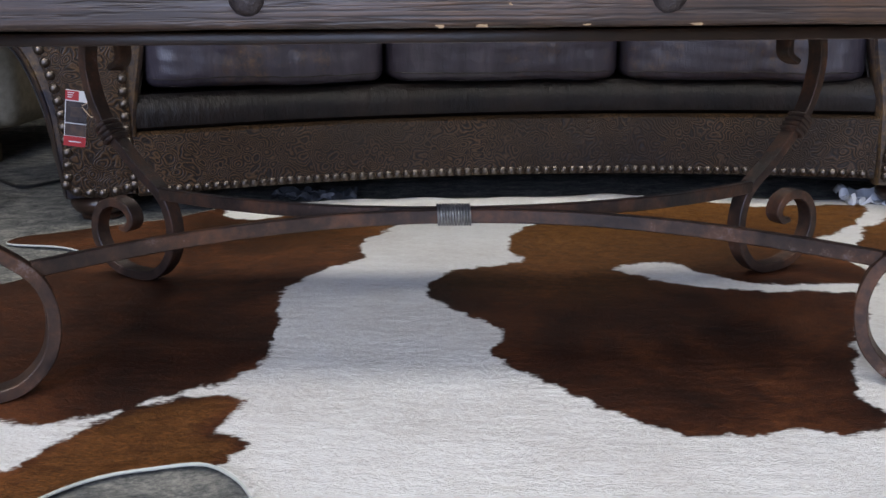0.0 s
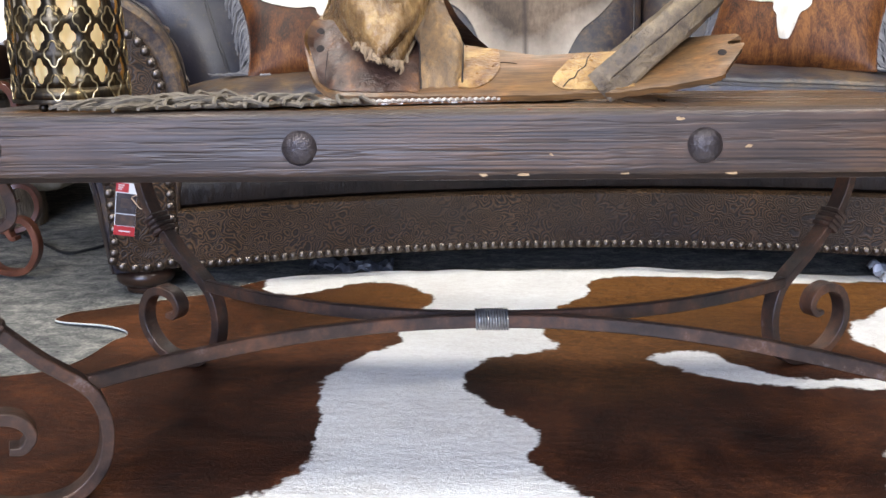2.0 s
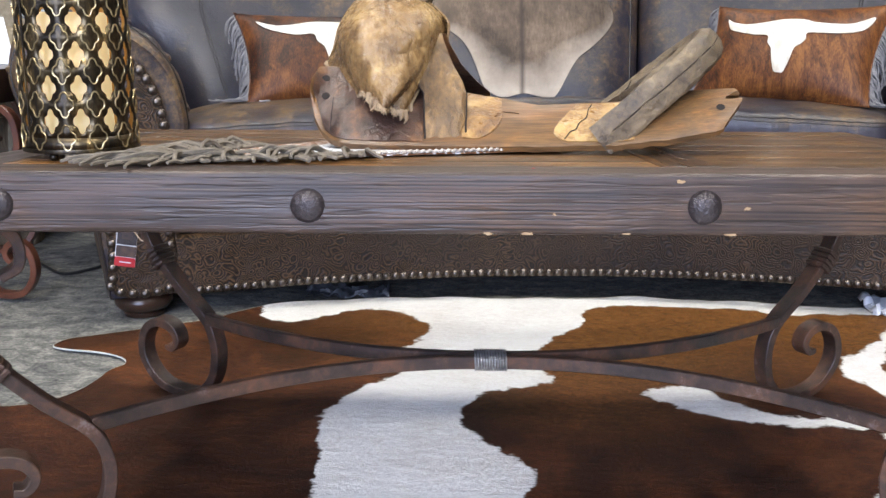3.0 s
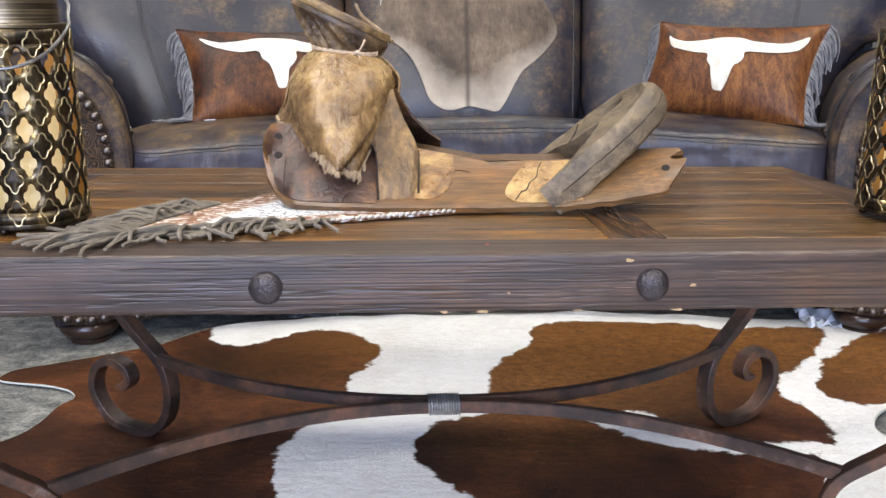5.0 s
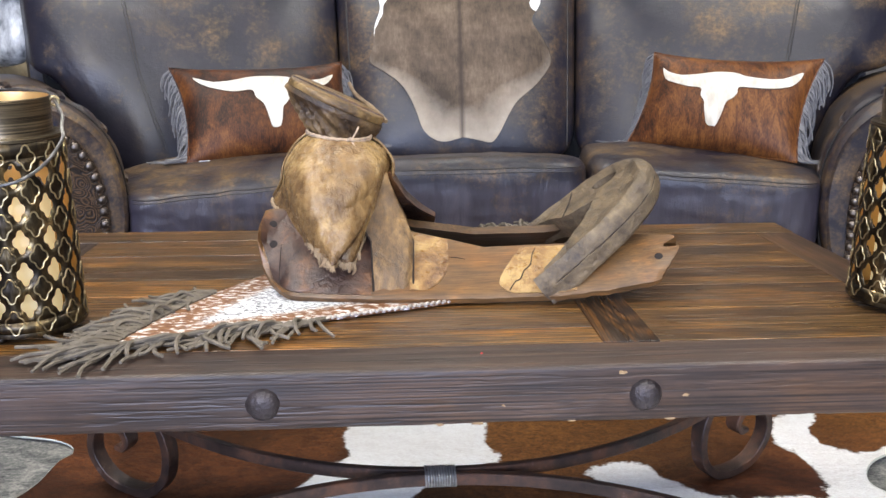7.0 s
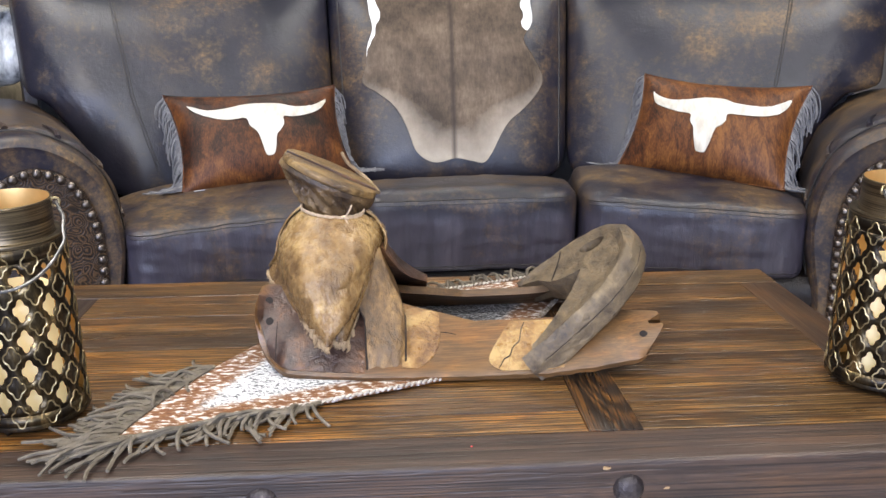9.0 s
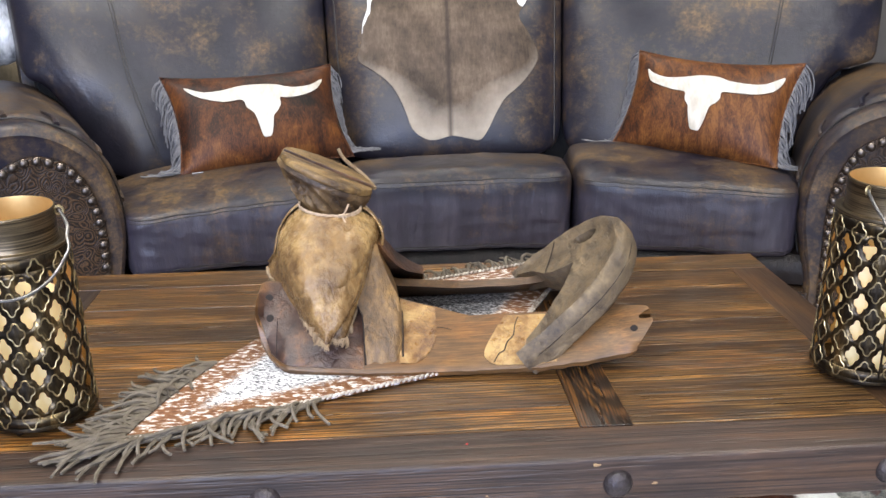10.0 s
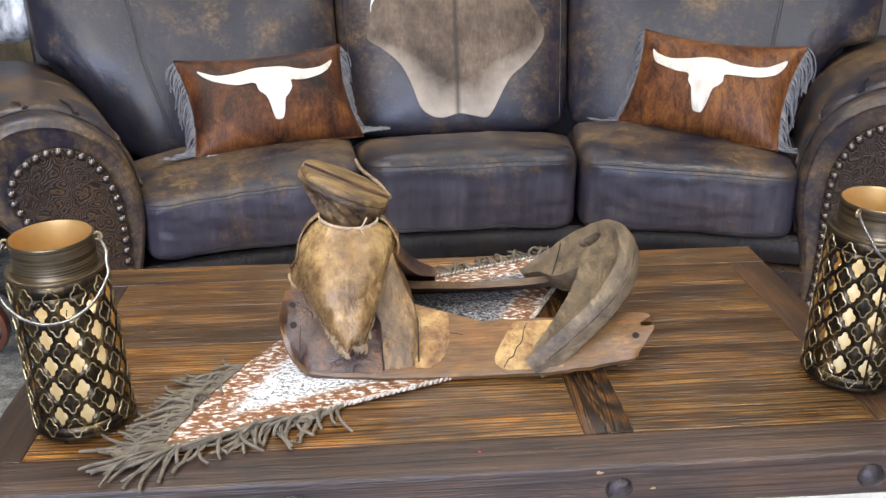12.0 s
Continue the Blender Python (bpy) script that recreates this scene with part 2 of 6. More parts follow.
def wood(name, dark, mid, light, axis, rough=0.42, spec=0.5, ring=70.0, depth=0.0018, fine=1.0, calm=1.0, ridge=0.22, cut=0.0, figure=0.08, pitch=1.0, plain=0.40):
    """Grain runs along the axis (0, 1 or 2); every piece takes its own stretch of grain and tone."""
    a = Mat(name, rough, 0, spec)
    off, rnd = a.random(40)
    comb = a.t.nodes.new("ShaderNodeCombineXYZ")
    for k in range(3):
        a.put(off, comb.inputs[k])

    def run(along, across):
        v = [across, across, across]
        v[axis] = along
        return a.scaled(*v, shift=comb.outputs[0])

    broad = a.noise(1.0, 3, 0.5, run(1.1 * fine * calm, 7.5 * fine), 0.35 * calm)
    rings_ = a.maths("ADD", a.maths("MULTIPLY", a.maths("SINE", a.maths("MULTIPLY", broad, ring)), 0.5), 0.5)
    fib = a.noise(1.0, 3, 0.65, run(9.0 * fine * calm, 330.0 * fine), 0.15)
    streak = a.noise(1.0, 5, 0.65, run(5.5 * fine * calm, 85.0 * fine), 0.6 * calm)
    sep = a.t.nodes.new("ShaderNodeSeparateXYZ")
    a.put(a.co, sep.inputs[0])
    across = a.maths("ADD", sep.outputs[(axis + 1) % 3], sep.outputs[(axis + 2) % 3])
    warp = a.noise(1.0, 2, 0.5, run(1.6 * fine * calm, 17.0 * fine), 0.2 * calm)
    ph = a.maths("ADD", across, a.maths("MULTIPLY", warp, 0.024 / fine))
    groove = a.maths("ADD", a.maths("SINE", a.maths("MULTIPLY", ph, 1380.0 * fine * pitch)), a.maths("MULTIPLY", a.maths("SINE", a.maths("MULTIPLY", ph, 790.0 * fine * pitch)), 0.6))
    groove = a.maths("MULTIPLY", a.ramp(a.maths("ADD", a.maths("MULTIPLY", groove, 0.3), 0.5), [(0.12, 0.0), (0.55, 1.0)]), ridge)
    # close straight grain in some stretches, plain wood in others
    close = a.ramp(a.noise(1.0, 3, 0.5, run(1.0 * fine, 13.0 * fine), 0.3), [(plain, 0.10), (plain + 0.16, 1.0)])
    groove = a.maths("ADD", a.maths("MULTIPLY", a.maths("SUBTRACT", groove, 0.62 * ridge), close), 0.62 * ridge)
    f = a.maths("ADD", a.maths("ADD", a.maths("MULTIPLY", rings_, figure), a.maths("MULTIPLY", fib, 0.42)), a.maths("MULTIPLY", streak, 0.30 - 0.5 * (figure - 0.08)))
    f = a.maths("ADD", f, (0.08 - figure) * 0.25)
    f = a.maths("ADD", a.maths("ADD", f, groove), 0.15 - 0.68 * ridge)
    col = a.ramp(f, [(0.40 + 0.06 * cut, dark), (0.56, mid), (0.72 - 0.05 * cut, light)])
    tone = a.ramp(rnd, [(0.0, (0.62, 0.58, 0.55)), (0.3, (1.15, 1.05, 0.85)), (0.55, (0.74, 0.76, 0.80)), (0.8, (1.40, 1.22, 0.85)), (1.0, (0.90, 0.82, 0.72))])
    col = a.mix(0.85, col, tone, "MULTIPLY")
    patch = a.noise(1.0, 5, 0.65, run(5.0 * fine, 14.0 * fine), 0.9)
    col = a.mix(0.9, col, a.ramp(patch, [(0.34, (0.68, 0.70, 0.74)), (0.5, (0.95, 0.93, 0.90)), (0.66, (1.38, 1.16, 0.84))]), "MULTIPLY")
    stain = a.ramp(a.noise(7, 6, 0.65, run(3.0 / 7, 1.0)), [(0.46, 0.0), (0.66, 0.55)])
    col = a.mix(stain, col, dark)
    if cut:
        # open pores: short dark scratches along the grain
        pore = a.noise(1.0, 2, 0.5, run(9.0, 150.0), 0.1)
        col = a.mix(a.ramp(pore, [(0.36, cut), (0.44, 0.0)]), col, dark)
        a.bump(a.ramp(pore, [(0.36, 0.0), (0.46, 1.0)]), 0.5, 0.0012)
    a.colour(col)
    a.rough(a.ramp(streak, [(0.3, rough + 0.14), (0.7, rough - 0.08)]))
    a.bump(f, 0.6, depth)
    return a.m


def mat_iron():
    a = Mat("wrought_iron", 0.5, 0.25, 0.5)
    n = a.noise(13, 8, 0.68)
    col = a.ramp(n, [(0.36, (0.024, 0.017, 0.015)), (0.50, (0.058, 0.034, 0.025)), (0.66, (0.150, 0.066, 0.034))])
    a.colour(a.mix(a.ramp(a.noise(26, 6, 0.75), [(0.60, 0.0), (0.68, 0.55)]), col, (0.17, 0.15, 0.145)))
    a.rough(a.ramp(n, [(0.3, 0.34), (0.7, 0.60)]))
    a.bump(a.noise(60, 6, 0.65), 0.5, 0.003)
    return a.m


def mat_rug():
    a = Mat("cowhide_hair", 0.58, 0, 0.16)
    p = a.attr("patch")
    edge = a.attr("edge")
    hair0 = a.noise(55, 5, 0.7, a.scaled(0.75, 1.5, 1, rot=(0, 0, 0.9)), 0.6)
    hair1 = a.noise(260, 3, 0.7, a.scaled(0.6, 1.7, 1, rot=(0, 0, 0.7)), 0.4)
    hair = a.maths("ADD", a.maths("MULTIPLY", hair0, 0.4), a.maths("MULTIPLY", hair1, 0.6))
    jag = a.maths("ADD", a.maths("MULTIPLY", a.maths("SUBTRACT", a.noise(26, 5, 0.6), 0.5), 0.055),
                  a.maths("MULTIPLY", a.maths("SUBTRACT", a.noise(150, 3, 0.6, a.scaled(0.5, 2.0, 1)), 0.5), 0.018))
    mask = a.ramp(a.maths("ADD", a.maths("MULTIPLY", a.maths("ADD", p, jag), 40.0), 0.5), [(0.35, 0.0), (0.65, 1.0)])
    red = a.attr("warm")
    big = a.noise(3.4, 6, 0.68, dist=0.7)
    deep = a.ramp(a.maths("ADD", a.maths("MULTIPLY", big, 0.55), a.maths("MULTIPLY", hair, 0.45)), [(0.40, (0.008, 0.004, 0.003)), (0.51, (0.056, 0.018, 0.008)), (0.61, (0.175, 0.058, 0.020))])
    ginger = a.ramp(hair, [(0.40, (0.065, 0.023, 0.006)), (0.52, (0.175, 0.072, 0.018)), (0.62, (0.30, 0.135, 0.036))])
    brown = a.mix(red, deep, ginger)
    brown = a.mix(a.ramp(red, [(0.0, 0.2), (0.22, 0.0)]), brown, (0.018, 0.008, 0.006))
    white = a.ramp(a.maths("ADD", a.maths("MULTIPLY", hair, 0.7), a.maths("MULTIPLY", a.noise(4, 4), 0.3)), [(0.36, (0.66, 0.62, 0.58)), (0.56, (0.88, 0.87, 0.84))])
    col = a.mix(mask, white, brown)
    a.colour(a.mix(a.ramp(a.maths("MULTIPLY", edge, 100.0), [(0.035, 1.0), (0.09, 0.0)]), col, (0.56, 0.57, 0.50)))
    a.bump(hair, 0.8, 0.006)
    a.bump(a.noise(9, 3), 0.35, 0.014)
    a.bump(a.noise(38, 4, 0.6, a.scaled(0.6, 1.8, 1, rot=(0, 0, 0.5))), 0.4, 0.008)
    return a.m


def mat_carpet():
    a = Mat("grey_carpet", 0.95, 0, 0.1)
    n = a.noise(20, 7, 0.78, a.scaled(0.8, 1.2, 1), 0.5)
    f = a.noise(140, 5, 0.75, a.scaled(0.8, 1.2, 1))
    mixed = a.maths("ADD", a.maths("MULTIPLY", n, 0.6), a.maths("MULTIPLY", f, 0.4))
    a.colour(a.ramp(mixed, [(0.38, (0.052, 0.054, 0.054)), (0.5, (0.168, 0.167, 0.155)), (0.61, (0.36, 0.345, 0.30))]))
    a.bump(f, 0.8, 0.004)
    return a.m


def simple(name, c0, c1, scale=20, rough=0.5, metal=0.0, bump=0.2, dist=0.002, spec=0.5, stretch=(1, 1, 1)):
    a = Mat(name, rough, metal, spec)
    n = a.noise(scale, 5, 0.6, a.scaled(*stretch))
    a.colour(a.ramp(n, [(0.32, c0), (0.68, c1)]))
    a.bump(a.noise(scale * 4, 4, 0.6, a.scaled(*stretch)), bump, dist)
    return a.m


def mat_brindle(name, lift, streaky):
    a = Mat(name, 0.46, 0, 0.26)
    off, _ = a.random(9.0)
    comb = a.t.nodes.new("ShaderNodeCombineXYZ")
    a.put(off, comb.inputs[0])
    st = a.noise(24, 7, 0.75, a.scaled(2.2, 1, 0.42, comb.outputs[0]), 0.8)
    patch = a.noise(9, 4, 0.6, a.scaled(1, 1, 1, comb.outputs[0]), 0.4)
    hair = a.noise(190, 4, 0.7, a.scaled(2.2, 1, 0.5))
    f = a.maths("ADD", a.maths("ADD", a.maths("MULTIPLY", st, 0.30 + streaky), a.maths("MULTIPLY", patch, 0.44 - streaky)), a.maths("MULTIPLY", hair, 0.26))
    f = a.maths("ADD", f, lift)
    a.colour(a.ramp(f, [(0.40, (0.008, 0.005, 0.004)), (0.46, (0.040, 0.014, 0.007)), (0.53, (0.105, 0.036, 0.011)), (0.63, (0.215, 0.086, 0.022))]))
    a.bump(hair, 0.5, 0.0016)
    a.bump(patch, 0.35, 0.006)
    return a.m


def mat_throw():
    a = Mat("taupe_cowhide", 0.55, 0, 0.25)
    e = a.attr("edge")
    hair = a.noise(60, 5, 0.7, a.scaled(2.2, 1, 0.5))
    base = a.ramp(a.maths("ADD", a.maths("MULTIPLY", hair, 0.24), a.maths("MULTIPLY", a.noise(6, 6, 0.65), 0.76)), [(0.38, (0.046, 0.032, 0.022)), (0.50, (0.100, 0.070, 0.047)), (0.62, (0.180, 0.132, 0.090))])
    pale = a.ramp(a.maths("ADD", e, a.maths("MULTIPLY", a.maths("SUBTRACT", a.noise(9, 5, 0.65), 0.5), 0.13)), [(0.0, 0.85), (0.04, 0.55), (0.14, 0.0)])
    col = a.mix(pale, base, (0.50, 0.43, 0.35))
    spine = a.ramp(a.maths("ABSOLUTE", a.attr("spine")), [(0.0, 0.75), (0.012, 0.0)])
    col = a.mix(spine, col, (0.030, 0.020, 0.016))
    col = a.mix(a.ramp(a.maths("MULTIPLY", a.attr("white"), 40.0), [(0.45, 0.0), (0.6, 1.0)]), col, (0.82, 0.80, 0.76))
    a.colour(col)
    a.bump(hair, 0.3, 0.0015)
    return a.m


def mat_runner():
    a = Mat("speckled_cowhide", 0.6, 0, 0.3)
    e = a.attr("edge")
    fleck = a.noise(210, 3, 0.6, a.scaled(1, 1.7, 1))
    blot = a.noise(85, 4, 0.65, a.scaled(0.9, 1.9, 1, rot=(0, 0, 0.6)))
    white = a.ramp(fleck, [(0.38, (0.03, 0.03, 0.036)), (0.46, (0.34, 0.35, 0.37)), (0.54, (0.84, 0.84, 0.85))])
    dark = a.ramp(fleck, [(0.46, (0.02, 0.02, 0.025)), (0.66, (0.5, 0.5, 0.53))])
    centre = a.mix(a.ramp(a.attr("far"), [(0.05, 0.0), (0.12, 1.0)]), white, dark)
    brown = a.ramp(blot, [(0.40, (0.80, 0.77, 0.74)), (0.48, (0.23, 0.105, 0.042)), (0.66, (0.12, 0.047, 0.020))])
    band = a.ramp(a.maths("ADD", e, a.maths("MULTIPLY", a.maths("SUBTRACT", blot, 0.5), 0.05)), [(0.046, 1.0), (0.056, 0.0)])
    a.colour(a.mix(band, centre, brown))
    a.bump(fleck, 0.5, 0.002)
    return a.m


def mat_rawhide(name, c0, c1, c2, rough=0.36, scale=13.0, stretch=(1, 1, 1), cracks=0.36, soft=1.0):
    a = Mat(name, rough, 0, 0.5)
    n = a.noise(scale, 7, 0.68, a.scaled(*stretch), 0.15)
    fine = a.noise(80, 5, 0.7, a.scaled(*stretch))
    f = a.maths("ADD", a.maths("MULTIPLY", n, 0.86), a.maths("MULTIPLY", fine, 0.14))
    crease = a.maths("ABSOLUTE", a.maths("SUBTRACT", a.noise(scale * 1.3, 5, 0.6, a.scaled(*stretch), 0.25), 0.5))
    col = a.ramp(f, [(0.5 - 0.11 * soft, c0), (0.495, c1), (0.5 + 0.10 * soft, c2)])
    a.colour(a.mix(a.ramp(crease, [(0.0, cracks), (0.016, 0.0)]), col, c0))
    a.bump(a.ramp(crease, [(0.0, 0.0), (0.05, 1.0)]), 0.30, 0.004)
    a.rough(a.ramp(fine, [(0.3, rough - 0.06), (0.7, rough + 0.2)]))
    a.bump(n, 0.55, 0.010)
    a.bump(a.noise(38, 5, 0.65), 0.35, 0.003)
    a.bump(fine, 0.4, 0.0014)
    return a.m


def mat_lantern():
    a = Mat("antique_brass", 0.30, 0.9)
    n = a.noise(40, 5, 0.7, a.scaled(1, 1, 0.35))
    a.colour(a.ramp(n, [(0.44, (0.030, 0.024, 0.018)), (0.58, (0.095, 0.070, 0.038)), (0.72, (0.40, 0.29, 0.135))]))
    a.rough(a.ramp(n, [(0.3, 0.42), (0.7, 0.27)]))
    a.bump(a.noise(160, 3), 0.15, 0.0008)
    return a.m


LEATHER = mat_leather()
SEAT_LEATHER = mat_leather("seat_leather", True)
# lighter tan copy of the leather, carrying the arms' broad highlight in colour
ARM_LEATHER = mat_leather("highlit_arm_leather", lift=0.055)
# darker leather copy; the shade under the cushions is in its colour
BASE_LEATHER = simple("shaded_base_leather", (0.005, 0.004, 0.0045), (0.017, 0.0115, 0.0095), 14, 0.46, bump=0.6, dist=0.008, spec=0.28, stretch=(1, 1, 0.35))
TOOLED = mat_tooled()
NAIL = mat_nail()
PLANK = wood("plank_wood", (0.019, 0.011, 0.006), (0.090, 0.045, 0.015), (0.30, 0.165, 0.056), 0, 0.31, ring=120.0, ridge=0.31, cut=0.45, figure=0.06, pitch=0.75, plain=0.34)
RAIL = wood("rail_wood", (0.016, 0.011, 0.010), (0.058, 0.039, 0.035), (0.110, 0.074, 0.062), 0, 0.44, ring=110.0, calm=0.25, ridge=0.19, cut=0.35, figure=0.07, plain=0.50)
ENDWOOD = wood("end_board_wood", (0.022, 0.013, 0.009), (0.052, 0.031, 0.019), (0.095, 0.057, 0.032), 1, 0.36, ring=90.0, calm=0.6, ridge=0.14, figure=0.08)
INLAY = wood("inlay_wood", (0.010, 0.007, 0.005), (0.036, 0.018, 0.009), (0.30, 0.125, 0.028), 1, 0.30, ring=90.0, ridge=0.16, figure=0.14)
CHIP = simple("bare_wood_chip", (0.26, 0.16, 0.08), (0.44, 0.30, 0.16), 60)
IRON = mat_iron()
BOLT = simple("dark_hammered_iron", (0.024, 0.019, 0.020), (0.062, 0.050, 0.051), 60, 0.34, 0.4, 0.6, 0.003)
STITCH = simple("dark_seam_and_fold", (0.012, 0.010, 0.010), (0.030, 0.025, 0.023), 60, 0.6)
RUG = mat_rug()
CARPET = mat_carpet()
BRINDLE = mat_brindle("brindle_hide", -0.025, 0.0)
BRINDLE_RUST = mat_brindle("rust_brindle_hide", 0.03, 0.2)
SKULL = simple("white_hide", (0.50, 0.45, 0.37), (0.72, 0.675, 0.60), 30, 0.75, bump=0.3, stretch=(2, 1, 0.6))
SUEDE_GREY = simple("grey_suede", (0.10, 0.098, 0.105), (0.20, 0.195, 0.20), 60, 0.8)
SUEDE_OLIVE = simple("olive_suede", (0.080, 0.066, 0.048), (0.18, 0.150, 0.112), 60, 0.85)
THROW = mat_throw()
RUNNER = mat_runner()
LACE = simple("hide_lacing", (0.16, 0.11, 0.075), (0.74, 0.70, 0.65), 80, 0.7)
RAW_BODY = mat_rawhide("rawhide_cover", (0.078, 0.042, 0.020), (0.240, 0.142, 0.056), (0.52, 0.345, 0.140), 0.20, 13.0, (1.25, 1, 0.95), 0.30, 1.35)
RAW_PALE = mat_rawhide("pale_rawhide", (0.105, 0.046, 0.015), (0.25, 0.134, 0.042), (0.42, 0.270, 0.100), 0.28, 18.0)
RAW_DARK = mat_rawhide("dark_rawhide", (0.026, 0.014, 0.011), (0.072, 0.037, 0.024), (0.190, 0.090, 0.038), 0.32, 10.0)
BARWOOD = wood("saddle_wood", (0.042, 0.025, 0.014), (0.122, 0.070, 0.033), (0.25, 0.148, 0.066), 0, 0.36, ring=14.0, depth=0.0004, fine=1.6, ridge=0.05)
CANTLE = mat_rawhide("weathered_cantle_wood", (0.044, 0.032, 0.025), (0.132, 0.096, 0.058), (0.235, 0.170, 0.096), 0.40, 20.0, (2.0, 0.7, 2.0), 0.20, 1.7)
FOOT = mat_rawhide("brown_rawhide_panel", (0.042, 0.025, 0.014), (0.145, 0.083, 0.034), (0.32, 0.185, 0.066), 0.36, 13.0, (1.5, 1, 0.5))
CAPWOOD = mat_rawhide("golden_cap_wood", (0.060, 0.034, 0.014), (0.175, 0.104, 0.036), (0.30, 0.190, 0.072), 0.38, 20.0, (0.5, 2.2, 1.0))
HORN = mat_rawhide("tan_wrapped_horn", (0.036, 0.021, 0.012), (0.110, 0.066, 0.030), (0.25, 0.160, 0.070), 0.36, 22.0)
RAGGED = simple("frayed_rawhide", (0.16, 0.10, 0.05), (0.40, 0.29, 0.17), 40, 0.75, bump=0.6, dist=0.004)
TWINE = simple("twine", (0.40, 0.28, 0.18), (0.62, 0.48, 0.34), 120, 0.8)
HOLE = simple("dark_hole_and_crack", (0.012, 0.008, 0.006), (0.02, 0.013, 0.01), 20, 0.9)
BRASS = mat_lantern()
BRUSHED = simple("brushed_brass", (0.035, 0.027, 0.020), (0.26, 0.20, 0.12), 12, 0.36, 0.9, 0.15, 0.0008, stretch=(0.6, 0.6, 50))
BRASS_RIM = simple("worn_brass_edge", (0.16, 0.12, 0.060), (0.62, 0.49, 0.27), 70, 0.42, 0.9, 0.1)
GOLD = simple("gold_lining", (0.55, 0.34, 0.12), (0.70, 0.47, 0.20), 14, 0.45, 0.7, 0.05)
STEEL = simple("steel_wire", (0.12, 0.115, 0.11), (0.26, 0.25, 0.235), 80, 0.36, 0.9, 0.1)
COIL = simple("bright_steel_wire", (0.28, 0.27, 0.26), (0.56, 0.55, 0.53), 80, 0.34, 0.8, 0.1)
DARKWOOD = simple("dark_turned_wood", (0.018, 0.010, 0.007), (0.045, 0.022, 0.013), 14, 0.28, bump=0.1)
RED = simple("red_card", (0.36, 0.012, 0.016), (0.44, 0.02, 0.024), 20, 0.45, bump=0.02)
WHITE = simple("white_card", (0.66, 0.66, 0.66), (0.74, 0.74, 0.74), 20, 0.5, bump=0.02)
BLACK = simple("black_print", (0.03, 0.02, 0.02), (0.09, 0.05, 0.03), 60, 0.5, bump=0.02)
COVER_FILL = simple("black_cover_and_gap_fill", (0.006, 0.006, 0.007), (0.012, 0.012, 0.013), 60, 0.95)
WALL = simple("painted_wall", (0.22, 0.20, 0.18), (0.27, 0.245, 0.22), 3, 0.85, bump=0.1)
CEIL = simple("grey_ceiling", (0.30, 0.30, 0.31), (0.36, 0.36, 0.37), 3, 0.9, bump=0.1)
TAN = simple("tan_upholstery", (0.20, 0.16, 0.10), (0.30, 0.25, 0.17), 40, 0.7, bump=0.3)
SILVER = simple("silver_hide", (0.10, 0.10, 0.10), (0.95, 0.95, 0.92), 30, 0.4, 0.1, 0.5, 0.004, stretch=(1, 1, 0.35))
BARK = simple("bark", (0.06, 0.045, 0.03), (0.24, 0.17, 0.10), 18, 0.85, bump=0.8, dist=0.01, stretch=(2, 2, 0.4))
MAHOG = simple("red_brown_iron", (0.045, 0.015, 0.010), (0.14, 0.050, 0.028), 14, 0.3, bump=0.2)
CABLE = simple("black_cable", (0.012, 0.012, 0.012), (0.02, 0.02, 0.02), 30, 0.5)
PLASTIC = simple("white_film", (0.55, 0.57, 0.62), (0.78, 0.80, 0.84), 20, 0.35, bump=0.2)
GREY_FILM = simple("grey_film", (0.04, 0.042, 0.048), (0.11, 0.115, 0.13), 20, 0.45, bump=0.2)
# added emission replaces the light missing on the wax inside the shell
WAX = Mat("brightened_wax", 0.5)
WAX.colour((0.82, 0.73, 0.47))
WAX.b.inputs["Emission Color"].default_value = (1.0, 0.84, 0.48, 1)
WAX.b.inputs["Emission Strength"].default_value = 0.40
GLOW = Mat("light_diffuser", 0.5)
GLOW.colour((0.9, 0.9, 0.9))
GLOW.b.inputs["Emission Color"].default_value = (1, 0.95, 0.87, 1)
GLOW.b.inputs["Emission Strength"].default_value = 4.0

# ---- the room ----
def slab(name, x0, x1, y0, y1, z0, z1, m, label, category):
    ob = part(name, box(bmesh.new(), x0, x1, y0, y1, z0, z1, 0), m, None, label, False)
    return tagged(ob, label, category, kind="structure")


X0, X1, Y0, Y1, ZC = -4.2, 4.4, -3.5, 6.2, 3.1
slab("floor", X0, X1, Y0, Y1, -0.1, 0.0, CARPET, "worn grey distressed low-pile carpet floor", "floor")
slab("ceiling", X0, X1, Y0, Y1, ZC, ZC + 0.1, CEIL, "plain white ceiling of the shop", "ceiling")
slab("wall_north", X0, X1, Y1, Y1 + 0.12, 0, ZC, WALL, "plain beige painted shop wall", "wall")
slab("wall_west", X0 - 0.12, X0, Y0, Y1, 0, ZC, WALL, "plain beige painted shop wall", "wall")
slab("wall_east", X1, X1 + 0.12, Y0, Y1, 0, ZC, WALL, "plain beige painted shop wall", "wall")
bm = bmesh.new()
for a in ((X0, -2.4, 0, ZC), (3.0, X1, 0, ZC), (-2.4, 3.0, 0, 0.5), (-2.4, 3.0, 2.8, ZC)):
    box(bm, a[0], a[1], Y0 - 0.12, Y0, a[2], a[3], 0)
tagged(part("wall_south", bm, WALL, None, "", False), "beige wall with a wide shop window opening", "wall", kind="structure")
